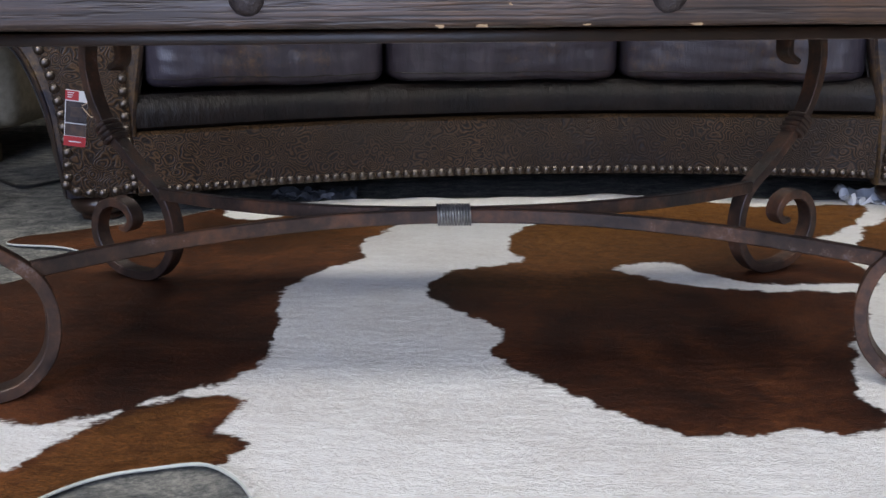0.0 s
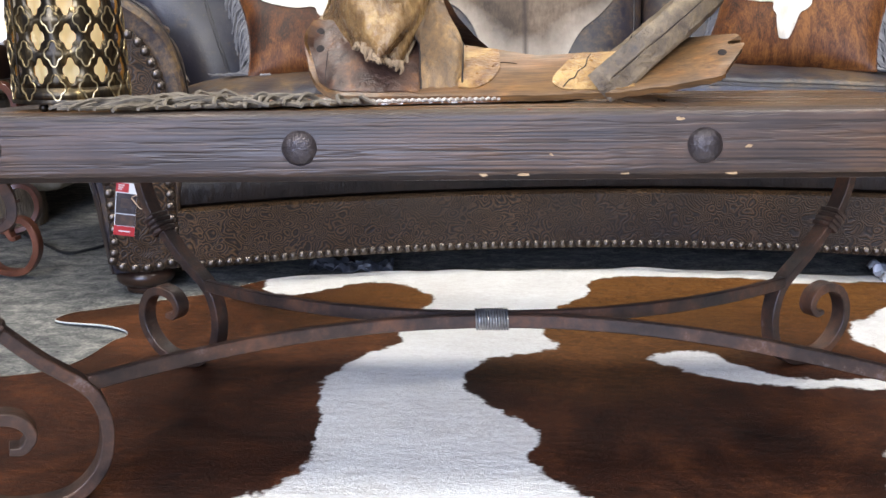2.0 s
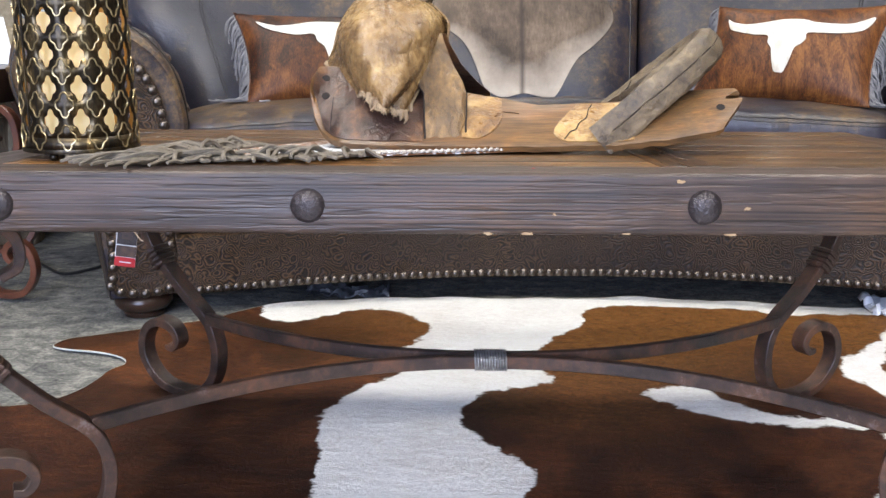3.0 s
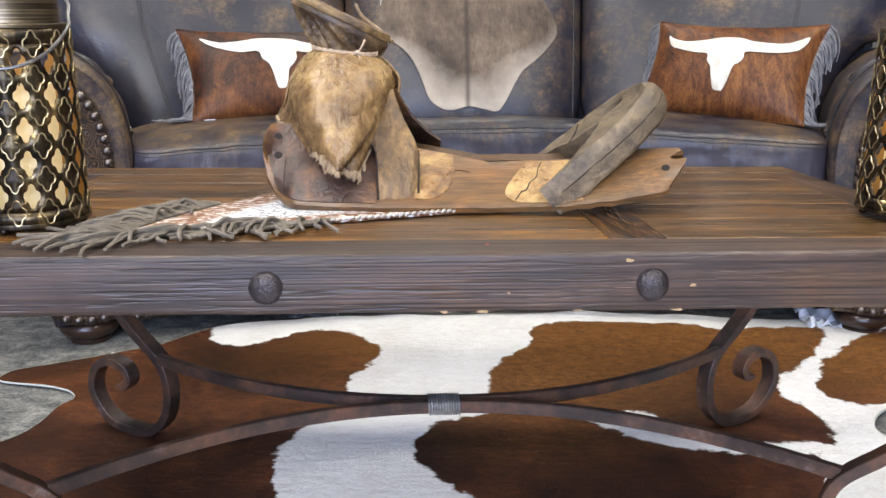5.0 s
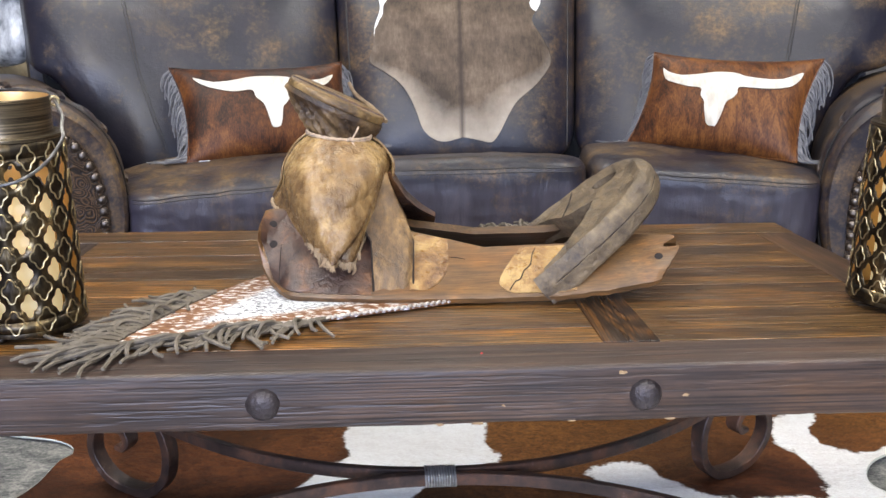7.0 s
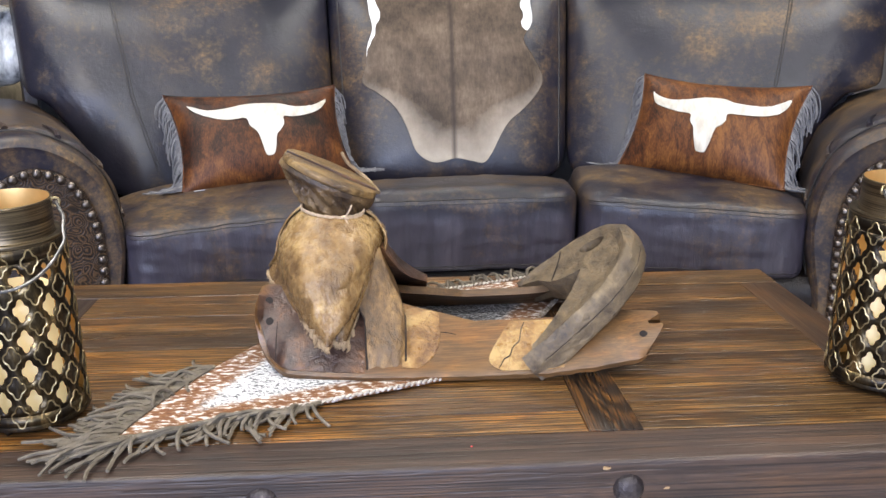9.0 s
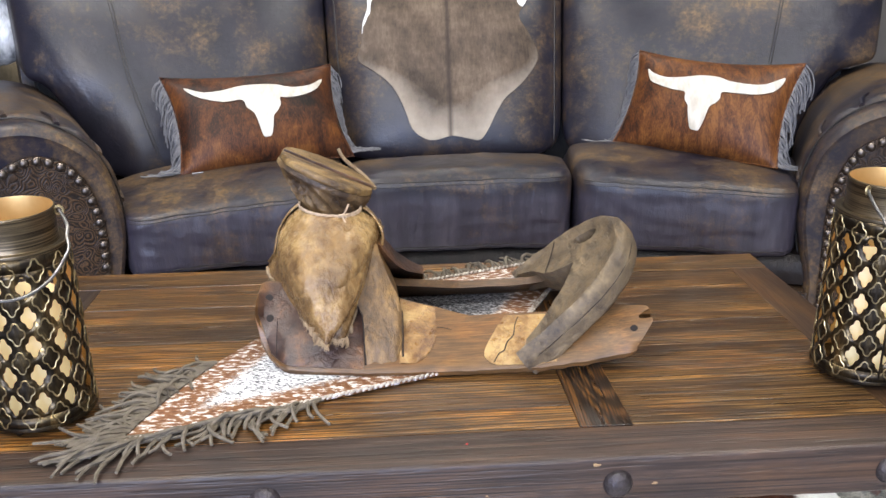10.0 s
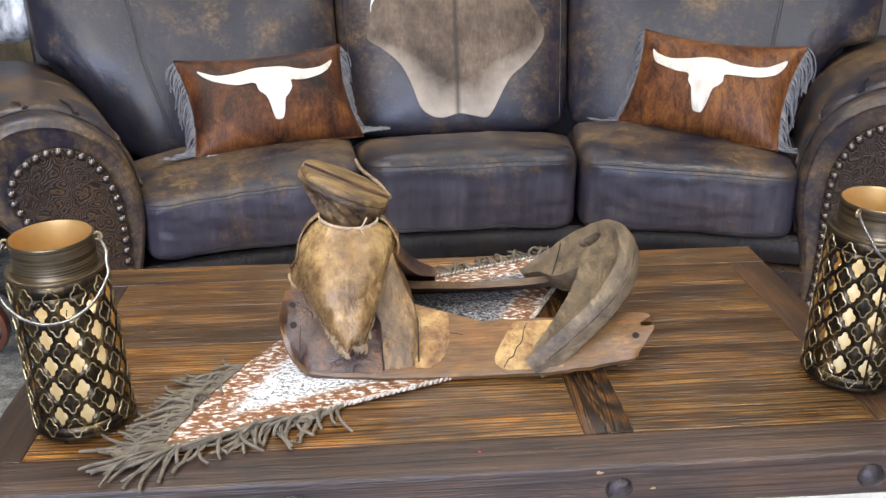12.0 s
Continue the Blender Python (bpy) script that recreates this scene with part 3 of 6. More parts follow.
for px, py, watts in PANELS:
    lamp = thing("ceiling_light", (px, py, ZC), "flat white ceiling light panel", "ceiling light", "ceiling lights")
    part("light_frame", box(bmesh.new(), -0.6, 0.6, -0.3, 0.3, -0.05, -0.001, 0.004), CEIL, lamp)
    part("diffuser", box(bmesh.new(), -0.56, 0.56, -0.26, 0.26, -0.056, -0.0505, 0.001), GLOW.m, lamp)

# ---- the cowhide rug ----
OUTLINE = smooth_outline([(-0.95, 1.585), (-0.82, 1.617), (-0.754, 1.70), (-0.74, 1.80), (-0.722, 1.835), (-0.757, 1.882), (-0.90, 1.93), (-0.915, 1.965), (-0.88, 2.005), (-0.76, 2.05),
                          (-0.64, 2.12), (-0.50, 2.25), (-0.30, 2.31), (0.0, 2.33), (0.5, 2.33), (0.95, 2.27), (1.25, 2.32), (1.45, 2.2), (1.3, 1.9), (1.05, 1.765),
                          (0.93, 1.712), (0.874, 1.665), (0.862, 1.61), (0.92, 1.55), (1.1, 1.45), (1.15, 1.1), (1.0, 0.75), (0.55, 0.55), (0.1, 0.52), (-0.12, 0.66),
                          (-0.20, 0.87), (-0.24, 0.935), (-0.286, 0.964), (-0.364, 0.945), (-0.42, 0.90), (-0.50, 0.78), (-0.75, 0.66), (-1.0, 0.8), (-1.1, 1.1), (-1.12, 1.45)], 6)
LEFT_PATCH = smooth_outline([(-0.60, 1.088), (-0.544, 1.08), (-0.498, 1.068), (-0.426, 1.094), (-0.383, 1.138), (-0.296, 1.187), (-0.262, 1.25), (-0.257, 1.362), (-0.272, 1.47), (-0.282, 1.581), (-0.217, 1.714),
                             (-0.159, 1.787), (-0.166, 1.85), (-0.165, 1.91), (-0.10, 2.045), (-0.13, 2.16), (-0.22, 2.225), (-0.315, 2.205), (-0.413, 2.125), (-0.50, 2.165), (-0.6, 2.35), (-1.2, 2.3), (-1.3, 1.2), (-0.9, 1.05)], 4)
FRONT_PATCH = smooth_outline([(-0.489, 0.957), (-0.45, 1.04), (-0.40, 1.105), (-0.34, 1.138), (-0.286, 1.146), (-0.262, 1.115), (-0.285, 1.044), (-0.25, 1.035), (-0.238, 1.0), (-0.26, 0.95), (-0.33, 0.9), (-0.5, 0.7), (-0.7, 0.7), (-0.6, 0.88)], 4)
RIGHT_PATCH = smooth_outline([(0.004, 1.686), (-0.032, 1.57), (0.0, 1.49), (0.079, 1.361), (0.063, 1.262), (0.133, 1.163), (0.203, 1.071), (0.283, 1.015), (0.39, 1.025), (0.479, 1.016), (0.525, 1.06), (0.515, 1.13),
                              (0.58, 1.28), (0.66, 1.42), (0.70, 1.53), (0.76, 1.60), (0.774, 1.662), (0.765, 1.747), (0.744, 1.789), (0.761, 1.863), (0.831, 1.938), (0.949, 2.071), (1.0, 2.2),
                              (0.75, 2.20), (0.686, 2.235), (0.4, 2.27), (0.277, 2.223), (0.262, 2.119), (0.167, 2.0), (0.137, 1.88), (0.134, 1.805), (0.150, 1.754), (0.08, 1.715)], 4)
STREAK = smooth_outline([(0.318, 1.69), (0.365, 1.728), (0.43, 1.722), (0.485, 1.64), (0.535, 1.59), (0.62, 1.582), (0.724, 1.58), (0.71, 1.54), (0.60, 1.543), (0.50, 1.553), (0.405, 1.60)], 4)
EAST_PATCH = smooth_outline([(1.10, 2.15), (0.988, 2.037), (0.923, 1.994), (0.867, 1.892), (0.832, 1.836), (0.84, 1.784), (0.876, 1.744), (0.94, 1.745), (1.2, 1.85), (1.5, 2.0), (1.4, 2.25)], 4)

step = 0.009
gx, gy = np.meshgrid(np.arange(-1.16, 1.5, step), np.arange(0.5, 2.36, step))
hide_in = inside(gx, gy, OUTLINE)
keep = hide_in > 0
near = np.zeros_like(keep)
for dy in (0, 1):
    for dx in (0, 1):
        near[:-1, :-1] |= np.roll(np.roll(keep, -dy, 0), -dx, 1)[:-1, :-1]
gr_y, gr_x = np.gradient(hide_in, step)
fx = np.where(keep, gx, gx - hide_in * gr_x)
fy = np.where(keep, gy, gy - hide_in * gr_y)
patch = np.maximum.reduce([inside(fx, fy, LEFT_PATCH), inside(fx, fy, FRONT_PATCH), np.minimum(inside(fx, fy, RIGHT_PATCH), -inside(fx, fy, STREAK)), inside(fx, fy, EAST_PATCH)])
warm = np.clip((fy - 1.55) / 0.45 + 0.25 * np.sin(fx * 7), 0, 1) * np.clip((fx + 0.55) / 0.5, 0.15, 1)
warm = np.maximum(warm, np.clip(inside(fx, fy, FRONT_PATCH) * 20, 0, 0.55))
edge = np.maximum(inside(fx, fy, OUTLINE), 0)
bm = bmesh.new()
index = {}
values = []
for j, i in zip(*np.nonzero(near)):
    quad = []
    for dj, di in ((0, 0), (0, 1), (1, 1), (1, 0)):
        k = (j + dj, i + di)
        if k not in index:
            x, y = float(fx[k]), float(fy[k])
            wave = 0.003 * noise.noise((x * 4, y * 4, 0)) + 0.0015 * noise.noise((x * 14, y * 14, 3))
            curl = 0.009 * math.exp(-float(edge[k]) / 0.012) * max(0, noise.noise((x * 6, y * 6, 7)) + 0.35)
            index[k] = bm.verts.new((x, y, 0.0075 + wave + curl))
            values.append((float(patch[k]), float(edge[k]), float(warm[k])))
        quad.append(index[k])
    if len(set(quad)) == 4:
        bm.faces.new(quad)
bm.verts.index_update()
rug = part("cowhide_rug", bm, RUG, None)
for c, key in enumerate(("patch", "edge", "warm")):
    at = rug.data.attributes.new(key, "FLOAT", "POINT")
    at.data.foreach_set("value", [v[c] for v in values])
sol = rug.modifiers.new("thickness", "SOLIDIFY")
sol.thickness, sol.offset = 0.004, -1
tagged(rug, "brown and white cowhide rug lying on grey carpet", "rug")

# ---- the coffee table ----
TX0, TX1, TY0, TY1, TZ, TB = -0.638, 0.668, 1.008, 1.742, 0.53, 0.464
table = thing("coffee_table", (0.015, 1.39, 0), "rustic dark wooden coffee table on scrolled iron legs", "coffee table")
T0 = table.location.copy()


def local(bm, o=None):
    bmesh.ops.translate(bm, verts=bm.verts, vec=-(T0 if o is None else Vector(o)))
    return bm


# the top is tilted back to fit the camera's view
TOP_LEAN = Matrix.Translation((0, 1.04, 0.53)) @ Matrix.Rotation(radians(-2.5), 4, "X") @ Matrix.Translation((0, -1.04, -0.53))


def leaned(bm):
    bmesh.ops.transform(bm, matrix=TOP_LEAN, verts=bm.verts)
    return bm


def lean_thing(ob):
    ob.matrix_basis = TOP_LEAN @ ob.matrix_basis
    return ob


def beam(x0, x1, y0, y1, z0, z1, amp, seed, cuts=60, along=0):
    """A worn plank: bevelled, its edges wavering a little."""
    bm = box(bmesh.new(), x0, x1, y0, y1, z0, z1, 0.006 if amp > 0.0015 else 0.0010, 3)
    lo, hi = (x0, x1) if along == 0 else (y0, y1)
    for k in range(1, cuts):
        c = lo + (hi - lo) * k / cuts
        co = (c, 0, 0) if along == 0 else (0, c, 0)
        no = (1, 0, 0) if along == 0 else (0, 1, 0)
        bmesh.ops.bisect_plane(bm, geom=bm.verts[:] + bm.edges[:] + bm.faces[:], plane_co=co, plane_no=no)
    cy, cz = (y0 + y1) / 2, (z0 + z1) / 2
    for v in bm.verts:
        s = v.co.x if along == 0 else v.co.y
        n1 = noise.noise((s * 7, (v.co.y > cy) * 5 + seed, (v.co.z > cz) * 9))
        n2 = noise.noise((s * 45, (v.co.y > cy) * 5 + seed, (v.co.z > cz) * 9))
        v.co.z += amp * (n1 + 0.5 * n2) * (1 if v.co.z < cz else 0.25)
        if along == 0:
            v.co.y += amp * (noise.noise((s * 8, seed + 20, v.co.z * 30)) + 0.6 * noise.noise((s * 50, seed, v.co.z * 60)))
    return bm


part("front_rail", local(leaned(beam(TX0, TX1, TY0, 1.086, TB, TZ, 0.0016, 1, 110))), RAIL, table, "dark purplish-brown worn front rail")
part("back_rail", local(leaned(beam(TX0, TX1, 1.662, TY1, TB, TZ, 0.0014, 2, 60))), PLANK, table, "worn orange-brown back rail")
part("end_board", local(leaned(beam(TX0, -0.569, 1.0865, 1.6615, TB, TZ - 0.001, 0.001, 3, 20, 1))), ENDWOOD, table)
part("end_board", local(leaned(beam(0.598, TX1, 1.0865, 1.6615, TB, TZ - 0.001, 0.001, 4, 20, 1))), ENDWOOD, table)
part("cross_board", local(leaned(beam(0.187, 0.255, 1.0865, 1.6615, TB + 0.02, TZ, 0.0008, 5, 20, 1))), INLAY, table, "very dark cross board with an orange knot")
row = [1.0868, 1.147, 1.238, 1.318, 1.405, 1.487, 1.556, 1.6612]
for k in range(7):
    z = TZ - 0.0010 + 0.0005 * math.sin(k * 2.3)
    part("plank", local(leaned(beam(-0.5685, 0.1865, row[k] + 0.0003, row[k + 1] - 0.0003, TB + 0.025, z, 0.0006, 10 + k, 16))), PLANK, table)
row2 = [1.0868, 1.168, 1.242, 1.330, 1.42, 1.50, 1.565, 1.6612]
for k in range(7):
    z = TZ - 0.0010 + 0.0005 * math.sin(k * 1.7 + 1)
    part("plank", local(leaned(beam(0.2555, 0.5975, row2[k] + 0.0003, row2[k + 1] - 0.0003, TB + 0.025, z, 0.0006, 30 + k, 12))), PLANK, table)
part("under_board", local(leaned(box(bmesh.new(), TX0 + 0.012, TX1 - 0.012, 1.098, 1.70, 0.4485, 0.4625, 0.002))), DARKWOOD, table, "dark board beneath the planks")
for bx in (-0.536, -0.204, 0.217, 0.557):
    bm = dome(0.0190, 0.013, 20, 6)
    for v in bm.verts:
        v.co += v.co.normalized() * 0.0008 * noise.noise(v.co * 120 + V(bx * 9, 0, 0))
    bmesh.ops.transform(bm, matrix=Matrix.Translation((bx, TY0 + 0.001, 0.4955)) @ Matrix.Rotation(radians(90), 4, "X"), verts=bm.verts)
    part("bolt_head", local(bm), BOLT, table, "dark hammered iron bolt head")
rng = random.Random(4)
for cx_, cz_, w in ((-0.012, 0.4665, 0.010), (0.03, 0.4665, 0.012), (0.135, 0.467, 0.010), (0.245, 0.467, 0.016), (0.262, 0.494, 0.008), (0.43, 0.470, 0.007), (0.058, 0.487, 0.005), (0.19, 0.523, 0.008)):
    bm = bmesh.new()
    ring = [V(cx_ + math.cos(a) * w * 0.7 * rng.uniform(0.4, 1.0), 0, cz_ + math.sin(a) * 0.0022 * rng.uniform(0.4, 1.1)) for a in [k * 0.6283 for k in range(10)]]
    rings(bm, [[p + V(0, TY0 - 0.0018, 0) for p in ring], [p + V(0, TY0 + 0.004, 0) for p in ring]])
    part("wood_chip", local(fix(bm)), CHIP, table)

speck = dome(0.0019, 0.0008, 10, 3)
bmesh.ops.translate(speck, verts=speck.verts, vec=(0.039, 1.056, 0.5300))
part("paint_speck", local(leaned(speck)), RED, table, "tiny bright red speck on the rail")

# legs: one curve in its own upright plane
LEG = [(0.088, 0.383), (0.066, 0.398), (0.068, 0.432), (0.098, 0.455), (0.135, 0.437), (0.148, 0.392), (0.141, 0.338), (0.122, 0.292), (0.100, 0.264), (0.053, 0.214), (0.005, 0.172),
       (-0.013, 0.140), (-0.018, 0.100), (-0.006, 0.055), (0.030, 0.022), (0.080, 0.0175), (0.125, 0.030), (0.156, 0.066), (0.160, 0.102), (0.144, 0.134), (0.114, 0.147), (0.085, 0.139), (0.073, 0.118), (0.084, 0.101), (0.100, 0.102)]
for sx, sy in ((-1, 1), (1, 1), (-1, -1), (1, -1)):
    o = V({(-1, 1): -0.488, (1, 1): 0.532, (-1, -1): -0.522, (1, -1): 0.545}[(sx, sy)], 1.402 + sy * 0.237, 0)
    d = V(sx * 0.89, sy * 0.455, 0)
    bn = V(-d.y, d.x, 0)
    pts = [o + d * p.x + V(0, 0, p.y) for p in spline([(u, z, 0) for u, z in LEG], 6)]
    leg = part("leg", local(bar(bmesh.new(), pts, bn, 0.030, 0.0165, 0.6)), IRON, table, "rusty brown wrought-iron scroll leg")
    bm = bmesh.new()
    bdir = (d * (0.100 - 0.122) + V(0, 0, 0.264 - 0.292)).normalized()
    nb = bdir.cross(bn).normalized()
    for k in range(4):
        c = o + d * 0.109 + V(0, 0, 0.272) + bdir * (k - 1.5) * 0.0095
        loop = [c + bn * x + nb * y for x, y in ((-0.0165, -0.009), (0, -0.0115), (0.0165, -0.009), (0.0185, 0), (0.0165, 0.009), (0, 0.0115), (-0.0165, 0.009), (-0.0185, 0))]
        tube(bm, loop, 0.0056, 8, closed=True)
    part("collar", local(fix(bm)), IRON, leg, "four-coil iron collar")
    part("mounting_plate", local(box(bmesh.new(), *sorted((o.x + d.x * 0.06, o.x + d.x * 0.14)), o.y + d.y * 0.1 - 0.03, o.y + d.y * 0.1 + 0.03, 0.4595, 0.4675, 0.001)), IRON, leg)
for sy, yc, xa, xb in ((1, 1.3965, -0.488, 0.532), (-1, 1.3815, -0.522, 0.545)):
    pts = []
    for k in range(49):
        s = -1 + k / 24
        f = abs(s) ** 2.1
        pts.append(V(0.015 + ((0.015 - xa) if s < 0 else (xb - 0.015)) * s, yc + sy * (0.237 - abs(yc - 1.402)) * f, 0.184 - 0.012 * f))
    part("stretcher", local(bar(bmesh.new(), pts, (0, 0, 1), 0.0205, 0.0135)), IRON, table, "curved flat iron stretcher bar")
bm = bmesh.new()
coil = []
for k in range(12 * 12 + 1):
    a = 2 * math.pi * k / 12
    coil.append(V(-0.0145 + 0.0042 * k / 12, 1.389 + 0.0182 * math.cos(a), 0.184 + 0.0155 * math.sin(a)))
tube(bm, coil, 0.0019, 6)
part("wire_binding", local(fix(bm)), COIL, table, "grey steel wire wound round both bars")

# ---- the sofa ----
sofa = thing("sofa", (CX, 2.6, 0), "curved three-seat dark distressed leather sofa with nailhead trim", "sofa")
S0 = sofa.location.copy()


def sofa_part(name, bm, m, parent=None, label="", smooth=True):
    return part(name, local(fix(bm), S0), m, parent or sofa, label, smooth)


def arc_band(th0, th1, prof, n=60, slope=0.0):
    """Closed profile of (r, z) swept round the sofa's curve."""
    bm = bmesh.new()
    ths = [th0 + (th1 - th0) * k / n for k in range(n + 1)]
    rings(bm, [[polar(th, r, z + slope * th) for r, z in prof] for th in ths])
    return bm


def seat_z(th):
    return float(np.interp(th, [-21, -10, -6.96, -6.94, 0, 6.94, 6.96, 21], [0.467, 0.488, 0.494, 0.514, 0.520, 0.522, 0.511, 0.490]))


APRON = arc_band(-21.6, 21.6, [(2.333, 0.067), (2.326, 0.075), (2.330, 0.14), (2.334, 0.205), (2.345, 0.212), (2.40, 0.212), (2.40, 0.067)], slope=0.0005)
apron = sofa_part("front_apron", APRON, TOOLED, None, "embossed floral tooled leather apron")
sofa_part("base_rail", arc_band(-21.4, 21.4, [(2.365, 0.213), (2.350, 0.222), (2.346, 0.25), (2.351, 0.278), (2.37, 0.296), (2.95, 0.296), (2.95, 0.213)], slope=0.0005), BASE_LEATHER)
sofa_part("underside", arc_band(-24, 24, [(2.42, 0.055), (2.42, 0.21), (3.05, 0.21), (3.05, 0.055)]), COVER_FILL, None, "black dust cover beneath the sofa")


def cushion_map(a, b, c, th0, th1, kind):
    th = (th0 + th1) / 2 + a * (th1 - th0) / 2
    w = 0.0022 * noise.noise((th * 0.9, b * 3, c * 4)) + 0.0035 * noise.noise((th * 0.3 + 5, b * 1.4, c * 2))
    if kind == "seat":
        r = 2.65 + b * 0.322
        zt = seat_z(th)
        z = 0.387 + c * (zt - 0.387 if c > 0 else 0.092) + (0.028 if th < -7 else 0.010) * max(0, c) * (1 - a * a) * (1 - b * b) - (0.095 if th < -6.95 else 0.060 if th < 6.95 else 0.138) * max(0, b - 0.05) * (c > 0)
        if abs(th) < 6.95 and c > 0:
            z -= 0.052 * max(0, b + 0.85) + 0.006 * (1 - a * a) * (1 - b * b)
        if b < -0.7:
            w += (0.0030 * noise.noise((th * 1.4, c * 0.6, 3)) + 0.0034 * noise.noise((th * 3.6, c * 0.5, 8)) * (0.35 + 0.65 * (th > 1))) * (1 - c * c)
        r -= 0.010 * (1 - a * a) * (1 - c * c) * (b < 0)
        return polar(th, r + w, z + w)
    side = abs(th)
    low = 0.425
    if kind == "outer":
        low = float(np.interp(side, [19.4, 20.6, 21.3, 22.0, 22.7, 24.2], [0.430, 0.450, 0.550, 0.630, 0.686, 0.700]))
    z = low + (c + 1) / 2 * (1.015 - low)
    lean = (z - 0.47) * 0.44
    r = 2.93 + lean + b * 0.115
    if kind == "outer":
        r += 0.13 * max(0.0, (side - 18.6) / 5) * max(0.0, min(1.0, (0.72 - z) / 0.2))
    if b < 0:
        r -= 0.085 * (1 - a ** 4) * (1 - abs(c if c > 0 else c * 0.75) ** 3) - 0.036
    return polar(th, r + w, z)


for th0, th1 in ((-20.7, -7.0), (-6.9, 6.9), (7.0, 20.7)):
    bm = superbox(44, 10)
    for v in bm.verts:
        v.co = cushion_map(*v.co, th0, th1, "seat")
    cushion = sofa_part("seat_cushion", bm, SEAT_LEATHER, None, "dark leather seat cushion with tan wear, front tinted with blue sheen")
    for cc, rr in ((0.82, 0.0022), (0.74, 0.0016), (-0.72, 0.0020)):
        bb = -(1 - abs(cc) ** 10) ** (1 / 10)
        pts = []
        for k in range(41):
            a = -0.97 + 1.94 * k / 40
            b2 = -max(0.0, 1 - abs(cc) ** 10 - abs(a) ** 10) ** (1 / 10)
            p = cushion_map(a, b2, cc, th0, th1, "seat")
            pts.append(p)
        sofa_part("seam", tube(bmesh.new(), pts, rr * 0.8, 6), STITCH, cushion)
BACKS = ((-23.7, -7.05, "outer"), (-6.98, 6.98, "middle"), (7.05, 24.7, "outer"))
for th0, th1, kind in BACKS:
    bm = superbox(30, 9 if kind == "middle" else 13)
    for v in bm.verts:
        v.co = cushion_map(*v.co, th0, th1, kind)
    cushion = sofa_part("back_cushion", bm, LEATHER, None, "plump dark leather back cushion with tan wear")
    if kind == "outer":
        th = -18.6 if th0 < 0 else 18.6
        a = (th - (th0 + th1) / 2) / ((th1 - th0) / 2)
        for off in (-0.075, 0.075):
            pts = []
            for k in range(30):
                c = -0.93 + 1.84 * k / 29
                aa = a + (off + (0.107 - 0.525 * c + 0.9 * max(0.0, -c) ** 1.3 if th < 0 else 0.31 + 0.69 * c)) * 2 / (th1 - th0)
                pts.append(cushion_map(aa, -(1 - abs(aa) ** 9 - abs(c) ** 9) ** (1 / 9), c, th0, th1, kind) - V(0, 0.0005, 0))
            sofa_part("seam", tube(bmesh.new(), pts, 0.0016, 5), STITCH, cushion)
    for a in (-0.93, 0.93):
        pts = []
        for k in range(30):
            c = -0.9 + 1.8 * k / 29
            pts.append(cushion_map(a, -max(0, 1 - abs(a) ** 9 - abs(c) ** 9) ** (1 / 9), c, th0, th1, kind))
        sofa_part("piping", tube(bmesh.new(), pts, 0.0026, 6), STITCH, cushion)
# added black sheet, standing in for shade in the gaps between cushions
sofa_part("inner_back", arc_band(-23.0, 23.0, [(2.93, 0.30), (2.93, 0.48), (3.15, 0.955), (3.20, 0.96), (3.18, 0.30)]), COVER_FILL, None, "black sheet added to darken the gaps between back cushions")
sofa_part("back_frame", arc_band(-23.6, 23.6, [(3.14, 0.06), (3.20, 0.95), (3.225, 0.995), (3.27, 1.01), (3.32, 0.98), (3.30, 0.06)]), LEATHER)

for s in (-1, 1):
    sofa_part("top_rail", arc_band(s * 23.62, s * 26.6, [(3.197, 0.945), (3.205, 0.985), (3.235, 1.008), (3.29, 1.0), (3.31, 0.945)], 12), LEATHER)

NAIL_MESH = bpy.data.meshes.new("nail")
nb_ = dome(0.0092, 0.0062, 10, 4)
nb_.to_mesh(NAIL_MESH)
nb_.free()
NAIL_MESH.materials.append(NAIL)
for p_ in NAIL_MESH.polygons:
    p_.use_smooth = True


def nail(p, normal, parent, size=1.0):
    ob = new("nail", NAIL_MESH)
    ob.parent = parent
    ob.matrix_basis = Matrix.Translation(p - S0) @ Vector(normal).to_track_quat("Z", "Y").to_matrix().to_4x4() @ Matrix.Scale(size, 4)
    return ob


for k in range(79):
    th = -21.0 + 42.0 * k / 78
    n_ = polar(th, 1, 0) - polar(th, 0, 0)
    nail(polar(th, 2.3265, 0.078 + 0.0005 * th), -n_, apron, 1.12)
for k in range(8):
    for s in (-1, 1):
        th = s * (7.05 + 0.001)
        n_ = polar(th, 1, 0) - polar(th, 0, 0)
        if k % 2 == 0:
            nail(polar(th + s * (k * 0.25 - 0.9), 3.205, 0.975), -n_, sofa, 1.1)
        if k < 5:
            nail(polar(s * (24.9 + k * 0.42), 3.206, 0.972), -(polar(s * 25.5, 1, 0) - polar(s * 25.5, 0, 0)), sofa, 1.1)

ARM = [(0.075, 0.062), (0.080, 0.16), (0.092, 0.26), (0.112, 0.36), (0.121, 0.44), (0.112, 0.53), (0.085, 0.605), (0.038, 0.662), (-0.030, 0.704), (-0.100, 0.718), (-0.170, 0.706),
       (-0.225, 0.662), (-0.252, 0.590), (-0.236, 0.510), (-0.190, 0.440), (-0.145, 0.370), (-0.115, 0.27), (-0.098, 0.16), (-0.090, 0.062)]
